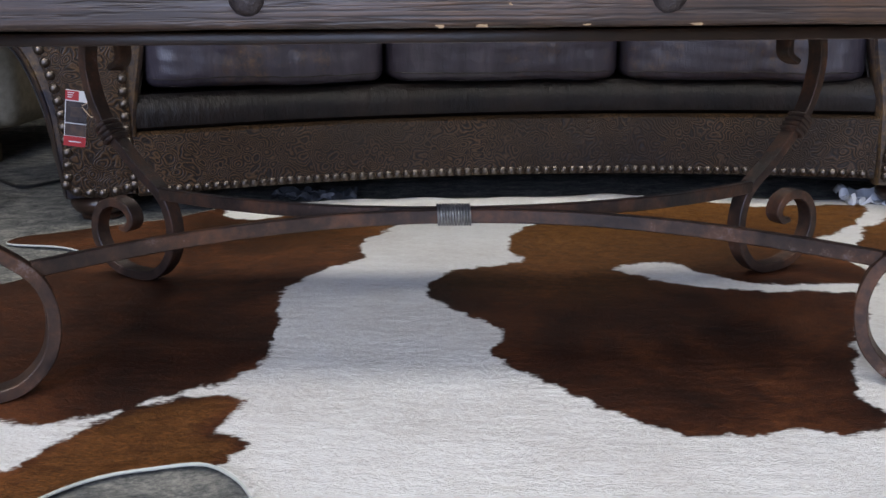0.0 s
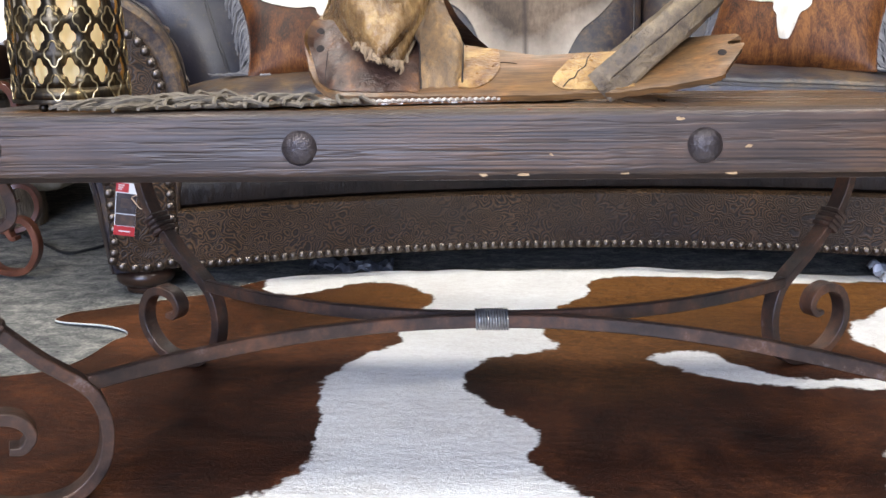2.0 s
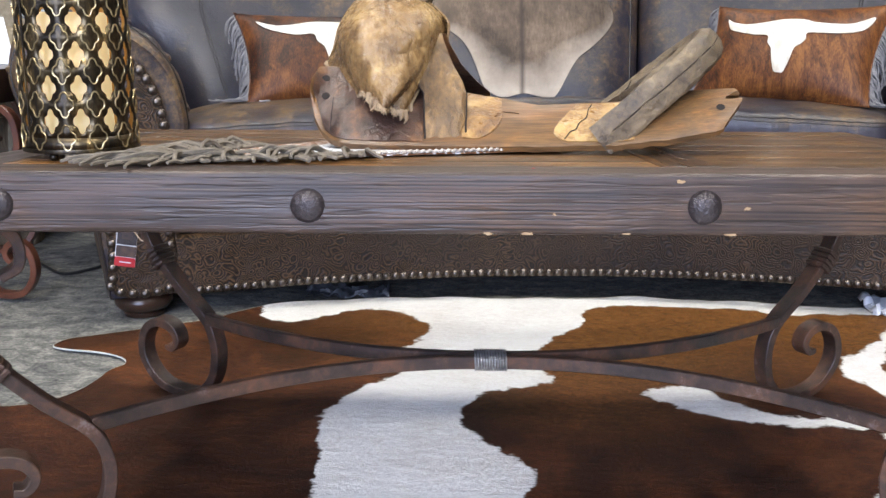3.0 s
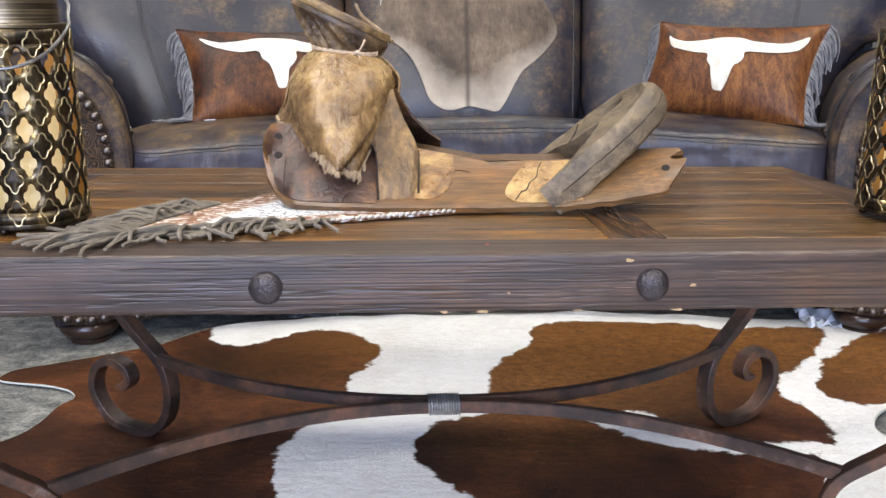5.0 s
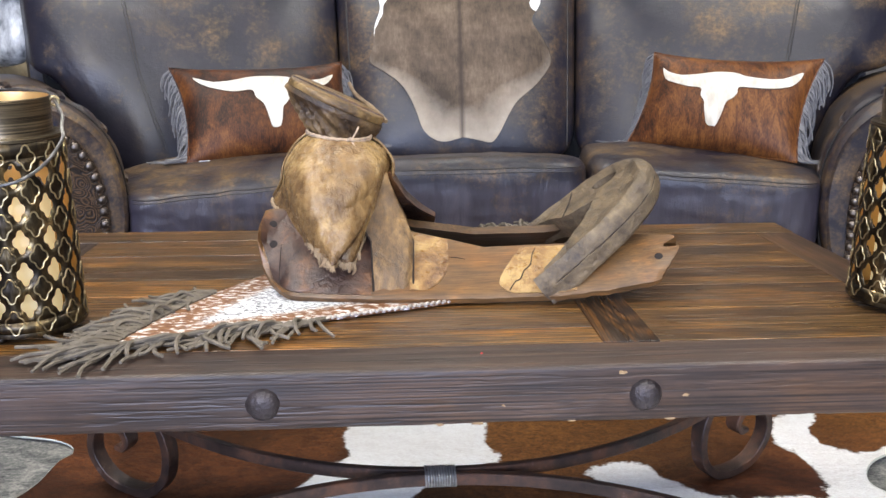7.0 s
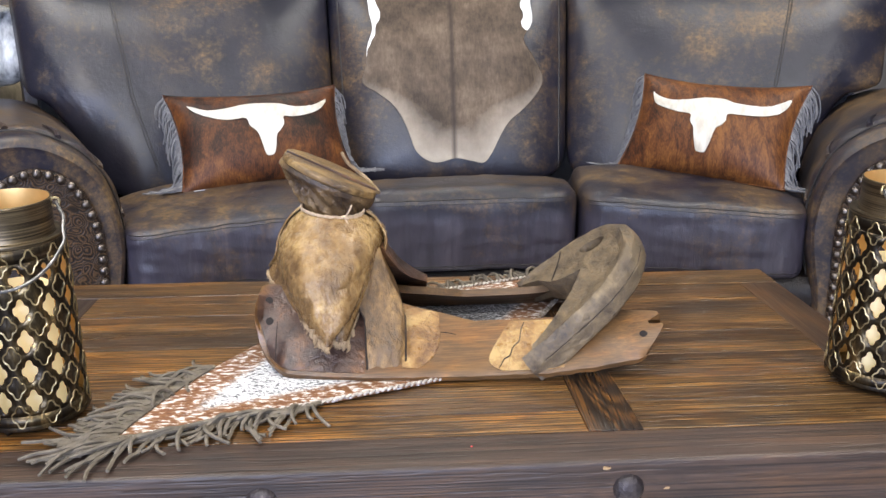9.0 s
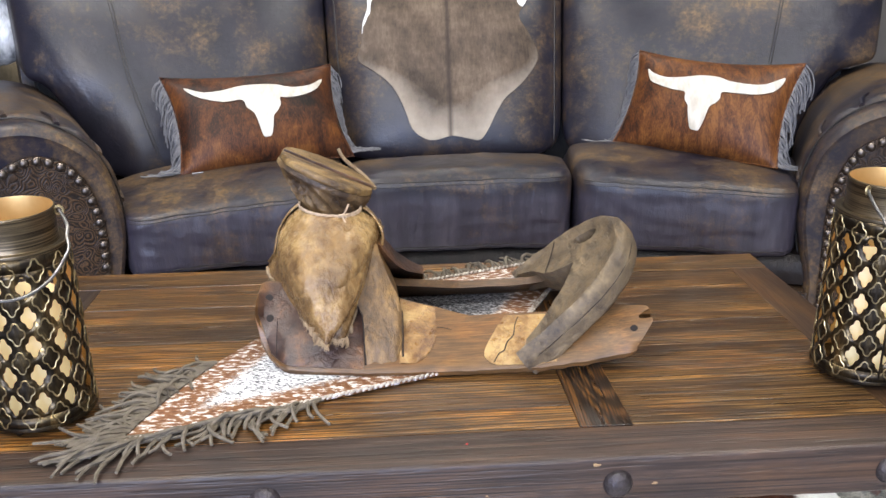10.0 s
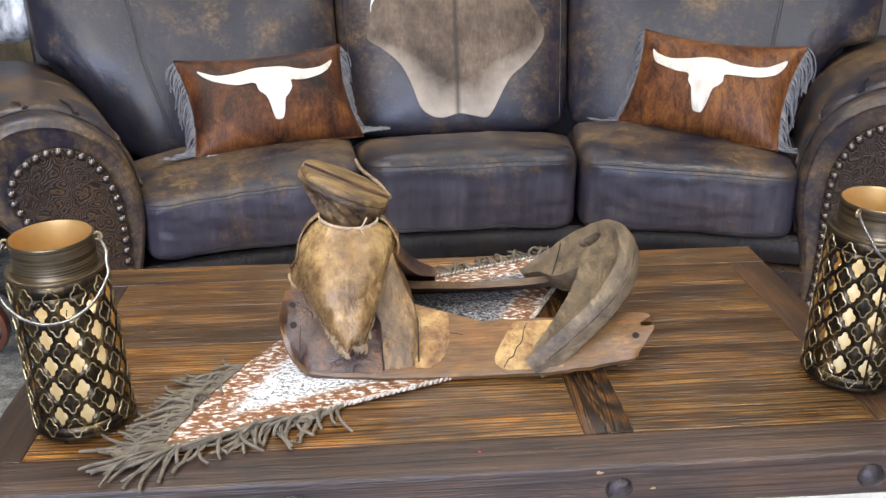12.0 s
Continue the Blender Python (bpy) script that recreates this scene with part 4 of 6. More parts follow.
PANEL = [(0.062, 0.075), (0.064, 0.20), (0.066, 0.32), (0.069, 0.42), (0.060, 0.51), (0.020, 0.597), (-0.050, 0.636), (-0.115, 0.625), (-0.165, 0.585), (-0.180, 0.53), (-0.160, 0.470), (-0.120, 0.40), (-0.094, 0.30), (-0.084, 0.18), (-0.078, 0.075)]
for s in (-1, 1):
    a0 = radians(23.3) * s
    rad, tan = V(math.sin(a0), math.cos(a0), 0), V(math.cos(a0), -math.sin(a0), 0) * (-s)
    o = V(CX, CY, 0) + rad * 2.338

    def arm_at(u, z, w):
        return o + tan * u + rad * w + V(0, 0, z)

    outline = [(p.x, p.y) for p in spline([(u, z, 0) for u, z in ARM], 4, closed=False)]
    mu, mz = -0.055, 0.42
    loops = []
    for w, k in ((0.004, 0.86), (-0.002, 0.90), (0.003, 0.940), (0.013, 0.964), (0.030, 0.980), (0.05, 0.991), (0.056, 0.984), (0.062, 1.002), (0.070, 1.012), (0.080, 1.019), (0.092, 1.024), (0.105, 1.028), (0.12, 1.030), (0.14, 1.031), (0.3, 1.04), (0.5, 1.04), (0.74, 1.03)):
        loop = []
        for i, (u, z) in enumerate(outline):
            reach = math.hypot(u - mu, z - 0.42) + 0.05
            puff = 0.0075 * abs(math.sin(math.pi * (i - 18) / 6)) ** 0.8 * float(np.interp(w, [0.056, 0.066, 0.08, 0.14], [0, 0.8, 1.0, 0])) if 16 < i < 60 else 0.0
            slack = 0.004 * noise.noise((i * 0.22, w * 20, s * 5)) if 0.005 < w < 0.055 else 0.0
            ku = k + (puff + slack) / reach
            wr = 0.003 * noise.noise((i * 0.35, w * 14, s * 3)) if w > 0.06 else 0
            kz = ku * float(np.interp(w, [0.062, 0.12, 0.3, 0.5, 0.74], [1.0, 0.985, 0.940, 0.915, 0.90]))
            loop.append(arm_at(mu + (u - mu) * ku + wr, max(0.06, 0.42 + (z - 0.42) * (kz if z > 0.42 else ku if z > 0.2 else 1.0)) + wr, w))
        loops.append(loop)
    bm = bmesh.new()
    rings(bm, loops)
    arm = sofa_part("arm", bm, ARM_LEATHER, None, "rolled leather sofa arm with pleated front")
    bm = bmesh.new()
    po = [(p.x - (0.018 if s > 0 else 0.0), p.y) for p in spline([(u, z, 0) for u, z in PANEL], 4, closed=True)]
    rings(bm, [[arm_at(u, z, 0.006) for u, z in po], [arm_at(u, z, -0.006) for u, z in po], [arm_at(-0.05 + (u + 0.05) * 0.9, 0.4 + (z - 0.4) * 0.97, -0.0085) for u, z in po]])
    panel = sofa_part("arm_panel", bm, TOOLED, arm, "embossed floral tooled leather panel", False)
    dist = 0.0
    ring = [V(u, z, 0) for u, z in po] + [V(*po[0], 0)]
    for p, q in zip(ring, ring[1:]):
        seg = (q - p).length
        while dist <= seg:
            c = p.lerp(q, dist / seg)
            inw = V(-(q - p).y, (q - p).x, 0).normalized()
            if c.y < 0.095:
                inw = V(0.0, 1.0, 0)
            c2 = c + inw * 0.010
            nail(arm_at(c2.x, c2.y, -0.007), -rad, panel, 1.26)
            dist += 0.0282
        dist -= seg
    # gathered pleats along the front seam
    def on_arm(i, w, lift=0.0):
        u, z = outline[i % len(outline)]
        k = float(np.interp(w, [0.05, 0.056, 0.062, 0.08, 0.12, 0.3], [0.991, 0.984, 1.002, 1.019, 1.030, 1.04]))
        l_ = math.hypot(u - mu, z - 0.42)
        k += lift / l_
        kz = k * float(np.interp(w, [0.062, 0.12, 0.3], [1.0, 0.985, 0.935]))
        return arm_at(mu + (u - mu) * k, 0.42 + (z - 0.42) * (kz if z > 0.42 else k), w)

    sofa_part("seam", tube(bmesh.new(), [on_arm(i, 0.0555, 0.0035) for i in range(8, 66)], 0.0028, 6), STITCH, arm)
    for k_, i in enumerate(range(18, 60, 6)):
        # each tuck starts at the seam and runs back over the roll, bending a little
        far = 0.105 + 0.030 * (k_ % 3) + 0.010 * (k_ % 2)
        pts = []
        for n_ in range(7):
            f = n_ / 6
            w, bend = 0.057 + (far - 0.057) * f, (0.2 + 1.3 * f * f)
            i0 = i + int(bend)
            pts.append(on_arm(i0, w, 0.0032 * (1 - f) + 0.0006).lerp(on_arm(i0 + 1, w, 0.0032 * (1 - f) + 0.0006), bend % 1))
        # dark tube laid along the tuck for the shade in its fold
        sofa_part("tuck", tube(bmesh.new(), pts, 0.0030, 6, taper=lambda t: 1.0 - 0.75 * t), STITCH, arm)
        pts = [p + (arm_at(0, 1, 0) - arm_at(0, 0, 0)) * 0.0036 for p in pts]
        sofa_part("pleat", tube(bmesh.new(), pts, 0.0074, 8, taper=lambda t: 1.0 - 0.85 * t), ARM_LEATHER, arm)
    bm = bmesh.new()
    lathe(bm, [(0.040, 0.0), (0.047, 0.003), (0.049, 0.011), (0.045, 0.016), (0.060, 0.022), (0.069, 0.034), (0.069, 0.046), (0.060, 0.058), (0.048, 0.066)], 32, arm_at(-0.008, 0, 0.066))
    sofa_part("bun_foot", bm, DARKWOOD, None, "dark turned wooden bun foot")

# ---- the hide runner on the table ----
A1, A2 = radians(21.5), radians(64)
TIP = V(-0.392, 1.087, 0)
E1, E2 = V(math.cos(A1), math.sin(A1), 0), V(math.cos(A2), math.sin(A2), 0)
L1, L2 = 0.52, 0.533
runner = thing("table_runner", (0, 1.4, 0.531), "speckled brown and white cowhide runner with suede fringe", "table runner")
R0 = runner.location.copy()
bm = bmesh.new()
nu, nv = 90, 82
edge_v, far_v, grid = [], [], []
for j in range(nv + 1):
    line = []
    for i in range(nu + 1):
        p = TIP + E1 * (L1 * i / nu) + E2 * (L2 * j / nv) - E1 * 0.034 * math.sin(math.pi * min(1, j / nv / 0.9)) * (1 - i / nu)
        w = 0.0008 * noise.noise((p.x * 18, p.y * 18, 0))
        line.append(bm.verts.new(p + V(0, 0, 0.5335 + w)))
        u, v = L1 * i / nu, L2 * j / nv
        edge_v.append(min(u, v, L1 - u, L2 - v) * math.sin(A2 - A1))
        far_v.append(u + v - 0.36)
    grid.append(line)
for j in range(nv):
    for i in range(nu):
        bm.faces.new((grid[j][i], grid[j][i + 1], grid[j + 1][i + 1], grid[j + 1][i]))
bm.verts.index_update()
body = part("hide", local(bm, R0), RUNNER, runner)
for key, vals in (("edge", edge_v), ("far", far_v)):
    body.data.attributes.new(key, "FLOAT", "POINT").data.foreach_set("value", vals)
m_ = body.modifiers.new("thickness", "SOLIDIFY")
m_.thickness, m_.offset = 0.0022, -1
bm = bmesh.new()
rng = random.Random(8)
for base, d, ln in ((TIP, E1, L1), (TIP + E2 * L2, E1, L1), (TIP + E1 * L1, E2, L2)):
    n = int(ln / 0.0085)
    s = V(-d.y, d.x, 0)
    for k in range(n):
        c = base + d * (ln * (k + 0.5) / n) + V(0, 0, 0.5352)
        a = d * 0.0056 + s * 0.0040
        tube(bm, [c - a, c + V(0, 0, 0.0012), c + a], 0.0026, 6, taper=lambda t: 0.6 + 0.4 * math.sin(math.pi * t))
tagged(part("laced_edge", local(fix(bm), R0), LACE, runner, "white and brown whip-laced edge"), kind="stuff")


def strand(bm, p, d, ln, floor, r, rng, wide=1.0):
    """A soft thong that runs out from p and lies on the floor height."""
    pts = [Vector(p)]
    a = math.atan2(d.y, d.x)
    bend = rng.uniform(-2.0, 2.0)
    n = 7
    lift = rng.uniform(0.000, 0.012) if rng.random() < 0.4 else 0.0
    for k in range(1, n):
        a += bend / n + rng.uniform(-0.16, 0.16)
        q = pts[-1] + V(math.cos(a), math.sin(a), 0) * (ln / n)
        t = k / (n - 1)
        q.z = floor + r + (p.z - floor - r) * max(0, 1 - 2.2 * t) + lift * math.sin(math.pi * t) + rng.uniform(0, 0.003)
        pts.append(q)
    tube(bm, spline(pts, 2), r, 5, taper=lambda t: 1.0 - 0.35 * t)


bm = bmesh.new()
rng = random.Random(21)
for base, d, ln, out, cnt in ((TIP, E1, 0.27, -1, 52), (TIP, E2, 0.27, 1, 92), (TIP + E2 * L2, E1, L1, 1, 60)):
    for k in range(cnt):
        p = base + d * (ln * (k + rng.random()) / cnt) + V(0, 0, 0.534)
        s = V(-d.y, d.x, 0) * out
        if d == E2:
            p -= E1 * 0.034 * math.sin(math.pi * min(1, (p - base).xy.length / L2 / 0.9))
        dirn = (s * rng.uniform(0.5, 1.0) - d * rng.uniform(0.35, 1.15)).normalized() if base == TIP else (s - d * rng.uniform(-0.5, 0.5)).normalized()
        strand(bm, p, dirn, rng.uniform(0.055, 0.10) if base == TIP else rng.uniform(0.03, 0.06), 0.5315, 0.0033, rng)
for k in range(16):
    dirn = (-(E1 + E2).normalized() + V(rng.uniform(-0.3, 0.3), rng.uniform(-0.3, 0.3), 0)).normalized()
    strand(bm, TIP + V(rng.uniform(0, 0.03), rng.uniform(0, 0.03), 0.534), dirn, rng.uniform(0.09, 0.135), 0.5315, 0.0031, rng)
tagged(part("fringe", local(fix(bm), R0), SUEDE_OLIVE, runner, "tangled olive-grey suede fringe"), kind="stuff")

lean_thing(runner)

# ---- the saddle tree ----
saddle = thing("saddle_tree", (0.04, 1.4, 0.534), "old wooden saddle tree with cracked rawhide horn", "saddle tree")
D0 = saddle.location.copy()
YC = 1.40
YH = YC + 0.025      # the horn stands a little off the middle
UNLEAN = TOP_LEAN.inverted() @ Matrix.Translation((0, -0.012, -0.006))


def W(x, y, z):
    """A place in the room, seen from the leaning table top."""
    return UNLEAN @ V(x, y, z)


def curve1(xs, ys):
    def f(x):
        return float(np.interp(x, xs, ys))
    return f


def smoothstep(a, b, x):
    t = min(1.0, max(0.0, (x - a) / (b - a)))
    return t * t * (3 - 2 * t)


z_low = curve1([-0.243, -0.238, -0.228, -0.21, -0.19, -0.15, 0.0, 0.10, 0.17, 0.227, 0.29, 0.314, 0.326], [0.598, 0.573, 0.553, 0.5415, 0.5375, 0.536, 0.536, 0.537, 0.5395, 0.546, 0.558, 0.565, 0.570])
z_top = curve1([-0.243, -0.237, -0.2, -0.15, -0.10, -0.03, 0.03, 0.07, 0.185, 0.25, 0.326], [0.620, 0.636, 0.636, 0.630, 0.620, 0.600, 0.590, 0.584, 0.590, 0.604, 0.609])
y_low = curve1([-0.243, -0.2, -0.09, 0.05, 0.15, 0.29, 0.326], [1.295, 1.256, 1.237, 1.231, 1.228, 1.224, 1.236])
y_top = curve1([-0.243, -0.2, -0.03, 0.07, 0.2, 0.326], [1.348, 1.352, 1.362, 1.352, 1.332, 1.288])


def bar_point(x, s, off=0.0, side=-1):
    zl, zt = z_low(x), z_top(x)
    yl, yt = y_low(x), y_top(x)
    k = (zt - zl) / 0.07
    y = yl + (yt - yl) * s * min(1, k) - 0.010 * math.sin(math.pi * s)
    n_ = V(0, -0.66, 0.75)
    p = V(x, y, zl + (zt - zl) * s) + n_ * off
    p.z += 0.0012 * noise.noise((x * 22, s * 3, side))
    p.y += 0.0012 * noise.noise((x * 18, s * 4, side + 5))
    if side > 0:
        p.y = 2 * YC - p.y
        p.z -= 0.06 * max(0.0, x + 0.07)
    return p


# the hind end of a bar: slanted below, with a lacing notch open to the end
S_ROWS = [0, 0.10, 0.2, 0.3, 0.4, 0.5, 0.58, 0.64, 0.71, 0.711, 0.75, 0.784, 0.785, 0.86, 0.93, 1.0]
END_X = [0.300, 0.305, 0.310, 0.314, 0.318, 0.322, 0.325, 0.327, 0.327, 0.309, 0.308, 0.309, 0.325, 0.326, 0.325, 0.322]


def end_fit(x, e):
    return x if x < 0.27 else 0.27 + (x - 0.27) * (e - 0.27) / (0.326 - 0.27)


for side in (-1, 1):
    bm = bmesh.new()
    loops = []
    xs = [-0.243 + 0.569 * k / 100 for k in range(101)]
    for x in xs:
        thick = 0.013 * min(1, (z_top(x) - z_low(x)) / 0.05)
        rough_ = 0.0016 * noise.noise((x * 60, side, 4)) + 0.0012 * noise.noise((x * 170, side, 4))
        outer = [bar_point(end_fit(x, e), s, 0.0, side) for s, e in zip(S_ROWS, END_X)]
        inner = [bar_point(end_fit(x, e), s, -thick, side) for s, e in zip(reversed(S_ROWS), reversed(END_X))]
        # blunt lower edge, chipped along its length
        xe = end_fit(x, END_X[0])
        toe = bar_point(xe, 0, 0, side) + V(0, 0.002 if side < 0 else -0.002, -0.0105 * min(1, (z_top(x) - z_low(x)) / 0.05) + rough_)
        lip = bar_point(xe, 0, 0, side) + V(0, -0.0015 if side < 0 else 0.0015, -0.003 + rough_ * 0.5)
        inner[-1] = toe + V(0, 0.012 if side < 0 else -0.012, 0.001)
        loops.append(outer + inner + [toe, lip])
    rings(bm, loops)
    part("side_bar", local(fix(bm), D0), BARWOOD, saddle, "tan weathered wooden side bar", sharp=30)


def bar_patch(name, xa, xb, sa, sb, m, label, off=0.0016, th=0.003):
    """A thin cover that follows the near bar between two edges given as functions of s."""
    bm = bmesh.new()
    front, back = [], []
    for j in range(19):
        s = sa + (sb - sa) * j / 18
        a, b = xa(s), xb(s)
        def wob(x):
            return off + 0.0009 * noise.noise((x * 55, s * 7, off * 900)) + 0.0005 * noise.noise((x * 160, s * 20, 2))
        front.append([bar_point(a + (b - a) * i / 20, s, wob(a + (b - a) * i / 20)) for i in range(21)])
        back.append([bar_point(a + (b - a) * i / 20, s, off - th) for i in range(21)])
    fr = [[bm.verts.new(p) for p in r] for r in front]
    bk = [[bm.verts.new(p) for p in r] for r in back]
    for j in range(18):
        for i in range(20):
            bm.faces.new((fr[j][i], fr[j][i + 1], fr[j + 1][i + 1], fr[j + 1][i]))
        for i in (0, 20):
            bm.faces.new((fr[j][i], fr[j + 1][i], bk[j + 1][i], bk[j][i]))
    for i in range(20):
        for j in (0, 18):
            bm.faces.new((fr[j][i], bk[j][i], bk[j][i + 1], fr[j][i + 1]))
    return part(name, local(fix(bm), D0), m, saddle, label)


def bar_line(name, pts, r, off, parent=None, label=""):
    """A dark crack or seam lying on the near bar: points of (x, s)."""
    path = [bar_point(p.x, p.y, off) for p in spline([(a, b, 0) for a, b in pts], 6)]
    return part(name, local(fix(tube(bmesh.new(), path, r, 5, taper=lambda t: 0.45 + 0.55 * math.sin(math.pi * min(1, 0.15 + 0.8 * t)))), D0), HOLE, parent or saddle, label)


bar_patch("rawhide_skirt", lambda s: -0.240 + 0.050 * max(0, 0.45 - s) ** 1.2, lambda s: -0.0895 + 0.002 * s, 0.02, 0.97, RAW_DARK, "dark purplish rawhide skirt")
bar_patch("rawhide_patch", lambda s: -0.0345 - 0.004 * (1 - s), lambda s: -0.034 + 0.052 * math.sqrt(max(0.0, 1 - (max(0, 0.72 - s) / 0.66) ** 2)), 0.10, 0.985, RAW_PALE, "pale golden rawhide patch", 0.0014)
bar_patch("rawhide_patch", lambda s: 0.128 - 0.045 * math.sqrt(max(0.0, 1 - ((s - 0.30) / 0.34) ** 2)) if s < 0.3 else 0.083 + 0.066 * (s - 0.3) ** 1.4, lambda s: 0.186, 0.03, 0.96, RAW_PALE, "cracked pale rawhide patch", 0.0014)
bar_line("crack", [(0.096, 0.10), (0.104, 0.28), (0.112, 0.34), (0.118, 0.50), (0.128, 0.62), (0.133, 0.80), (0.139, 0.93)], 0.0010, 0.0016)
bar_line("crack", [(-0.214, 0.05), (-0.2135, 0.30), (-0.2125, 0.55)], 0.0006, 0.0022)
bar_line("crack", [(0.016, 0.70), (0.030, 0.71), (0.040, 0.70)], 0.0007, 0.0004)
# dark discs on the bar give the shaded inside of lacing holes
for hx, hs in ((-0.2255, 0.77), (-0.2235, 0.51), (0.298, 0.50)):
    bm = bmesh.new()
    c = bar_point(hx, hs, 0.0008 if hx > 0 else 0.0026)
    r_ = 0.0056 if hx < 0 else 0.0046
    lathe(bm, [(r_, -0.003), (r_, 0.0), (r_ * 0.5, 0.0002)], 14)
    bmesh.ops.transform(bm, matrix=Matrix.Translation(c) @ V(0, -0.75, 0.45).to_track_quat("Z", "Y").to_matrix().to_4x4() @ Matrix.Diagonal((1.25 if hx > 0 else 1, 1, 1, 1)), verts=bm.verts)
    part("lacing_hole", local(bm, D0), HOLE, saddle, "dark disc in place of a drilled lacing hole")

# fork: two sloping wooden feet under a draped rawhide cover
foot_y = curve1([0.538, 0.57, 0.60, 0.63, 0.66, 0.69, 0.715], [1.2415, 1.261, 1.291, 1.318, 1.344, 1.366, 1.38])
for side in (-1, 1):
    foot_r = curve1([0.538, 0.598, 0.615, 0.64, 0.67, 0.70, 0.715], [-0.034, -0.031, -0.036, -0.050, -0.062, -0.070, -0.078]) if side < 0 else curve1([0.538, 0.598, 0.615, 0.64, 0.67, 0.70, 0.715], [0.012, 0.010, -0.012, -0.036, -0.054, -0.066, -0.076])
    foot_l = curve1([0.538, 0.60, 0.66, 0.715], [-0.087, -0.090, -0.13, -0.17])
    z_foot = 0.5405 if side < 0 else 0.538
    loops = []
    for j in range(25):
        z = z_foot + (0.682 - z_foot) * j / 24
        xl, xr, y0 = foot_l(z), foot_r(z), foot_y(z)
        front = []
        for i in range(17):
            t = i / 16
            y = y0 + 0.010 * max(0, t - 0.75) ** 2 / 0.06 + 0.0014 * noise.noise((t * 6, z * 50, side)) + 0.003 * math.sin(2.4 * t + z * 30) * smoothstep(0.60, 0.64, z)
            front.append(V(xl + (xr - xl) * t, y if side < 0 else 2 * YC - y, z))
        deep = 0.010 + 0.055 * min(1, max(0, (z - 0.575) / 0.05))
        rear = [V(p.x - 0.002 * (k_ == 0), p.y + (deep if side < 0 else -deep), z) for k_, p in enumerate(reversed(front))]
        loops.append(front + rear)
    bm = bmesh.new()
    rings(bm, loops)
    foot = part("fork_foot", local(fix(bm), D0), RAW_DARK if side > 0 else FOOT, saddle, "worn golden-brown wooden fork foot" if side < 0 else "worn brown wooden fork foot")
    if side < 0:
        for edge_x, za, zb in ((lambda z: foot_l(z) + 0.001, 0.542, 0.622), (lambda z: foot_r(z) + 0.0005, 0.548, 0.602)):
            path = []
            for k in range(15):
                z = za + (zb - za) * k / 14
                path.append(V(edge_x(z) + 0.0008 * noise.noise((z * 90, 0, 1)), foot_y(z) + (0.0028 if edge_x(z) > -0.06 else -0.0006), z))
            part("seam", local(fix(tube(bmesh.new(), path, 0.0013, 5, taper=lambda t: 1.2 - 0.7 * t)), D0), HOLE, foot, "dark gap beside the foot")

# the hide drawn over the swell: a bulging body with a loose flaring border
LEFT_E = spline([(-0.178, 1.418, 0.7265), (-0.193, 1.418, 0.715), (-0.204, 1.417, 0.702), (-0.215, 1.412, 0.682), (-0.2195, 1.406, 0.660), (-0.224, 1.400, 0.648), (-0.234, 1.388, 0.632)], 6)
RIGHT_E = spline([(-0.091, 1.418, 0.7185), (-0.078, 1.420, 0.711), (-0.067, 1.424, 0.700), (-0.057, 1.427, 0.685), (-0.064, 1.410, 0.652), (-0.088, 1.330, 0.618), (-0.113, 1.264, 0.568)], 6)
MID_E = spline([(-0.135, 1.373, 0.7250), (-0.134, 1.350, 0.7145), (-0.134, 1.325, 0.697), (-0.137, 1.300, 0.672), (-0.141, 1.281, 0.642), (-0.148, 1.270, 0.612), (-0.158, 1.270, 0.588)], 6)
swell_w = curve1([0.575, 0.585, 0.60, 0.615, 0.635, 0.66, 0.70, 0.74], [0.012, 0.020, 0.033, 0.047, 0.060, 0.075, 0.085, 0.09])
NR, NC = len(LEFT_E), 96


def cover_row(i, u, side=-1):
    a, b, m = LEFT_E[i], RIGHT_E[i], MID_E[i]
    v = i / (NR - 1)
    p = a.lerp(b, (u + 1) / 2)
    mid = (a + b) / 2
    e = max(0.0, 1 - abs(u) ** 2.3)
    p.y += (m.y - mid.y) * e ** 0.6
    p.z += (m.z - mid.z) * (1 - u * u)
    p.x += (m.x - mid.x) * (1 - u * u)
    # the border lies lower than the swell
    out = abs(p.x + 0.143 + 0.10 * (0.63 - p.z) * (p.z < 0.63)) / swell_w(p.z)
    sink = smoothstep(0.80, 1.02, out) * smoothstep(0.15, 0.5, v)
    p.y += 0.026 * sink - 0.008 * (1 - smoothstep(0.3, 1.0, out)) * smoothstep(0.2, 0.6, v)
    # slack folds, finer towards the hem
    p.y += (0.0028 * noise.noise((p.x * 26, p.z * 24, 1)) + 0.0026 * noise.noise((p.x * 55, p.z * 48, 3)) + 0.0013 * noise.noise((p.x * 150, p.z * 120, 5))) * smoothstep(0.0, 0.25, v)
    p.y -= 0.0045 * max(0.0, math.sin(p.x * 150 + p.z * 60)) * smoothstep(0.66, 1.0, v) * smoothstep(-0.2, 0.5, u)
    p.y += 0.0035 * math.exp(-((p.z - 0.640 - 0.35 * (p.x + 0.14)) / 0.0035) ** 2) * smoothstep(-0.1, 0.3, u)
    if i == NR - 1:
        p.z += 0.005 * noise.noise((u * 7, 0, 2)) + 0.004 * noise.noise((u * 21, 4, 2)) - 0.013 * math.exp(-((u + 0.40) / 0.07) ** 2) - 0.017 * math.exp(-((u + 0.52) / 0.24) ** 2) + 0.004 * math.exp(-((u + 0.22) / 0.08) ** 2)
    if side > 0:
        p.y = 2 * 1.4245 - p.y
    return W(*p)


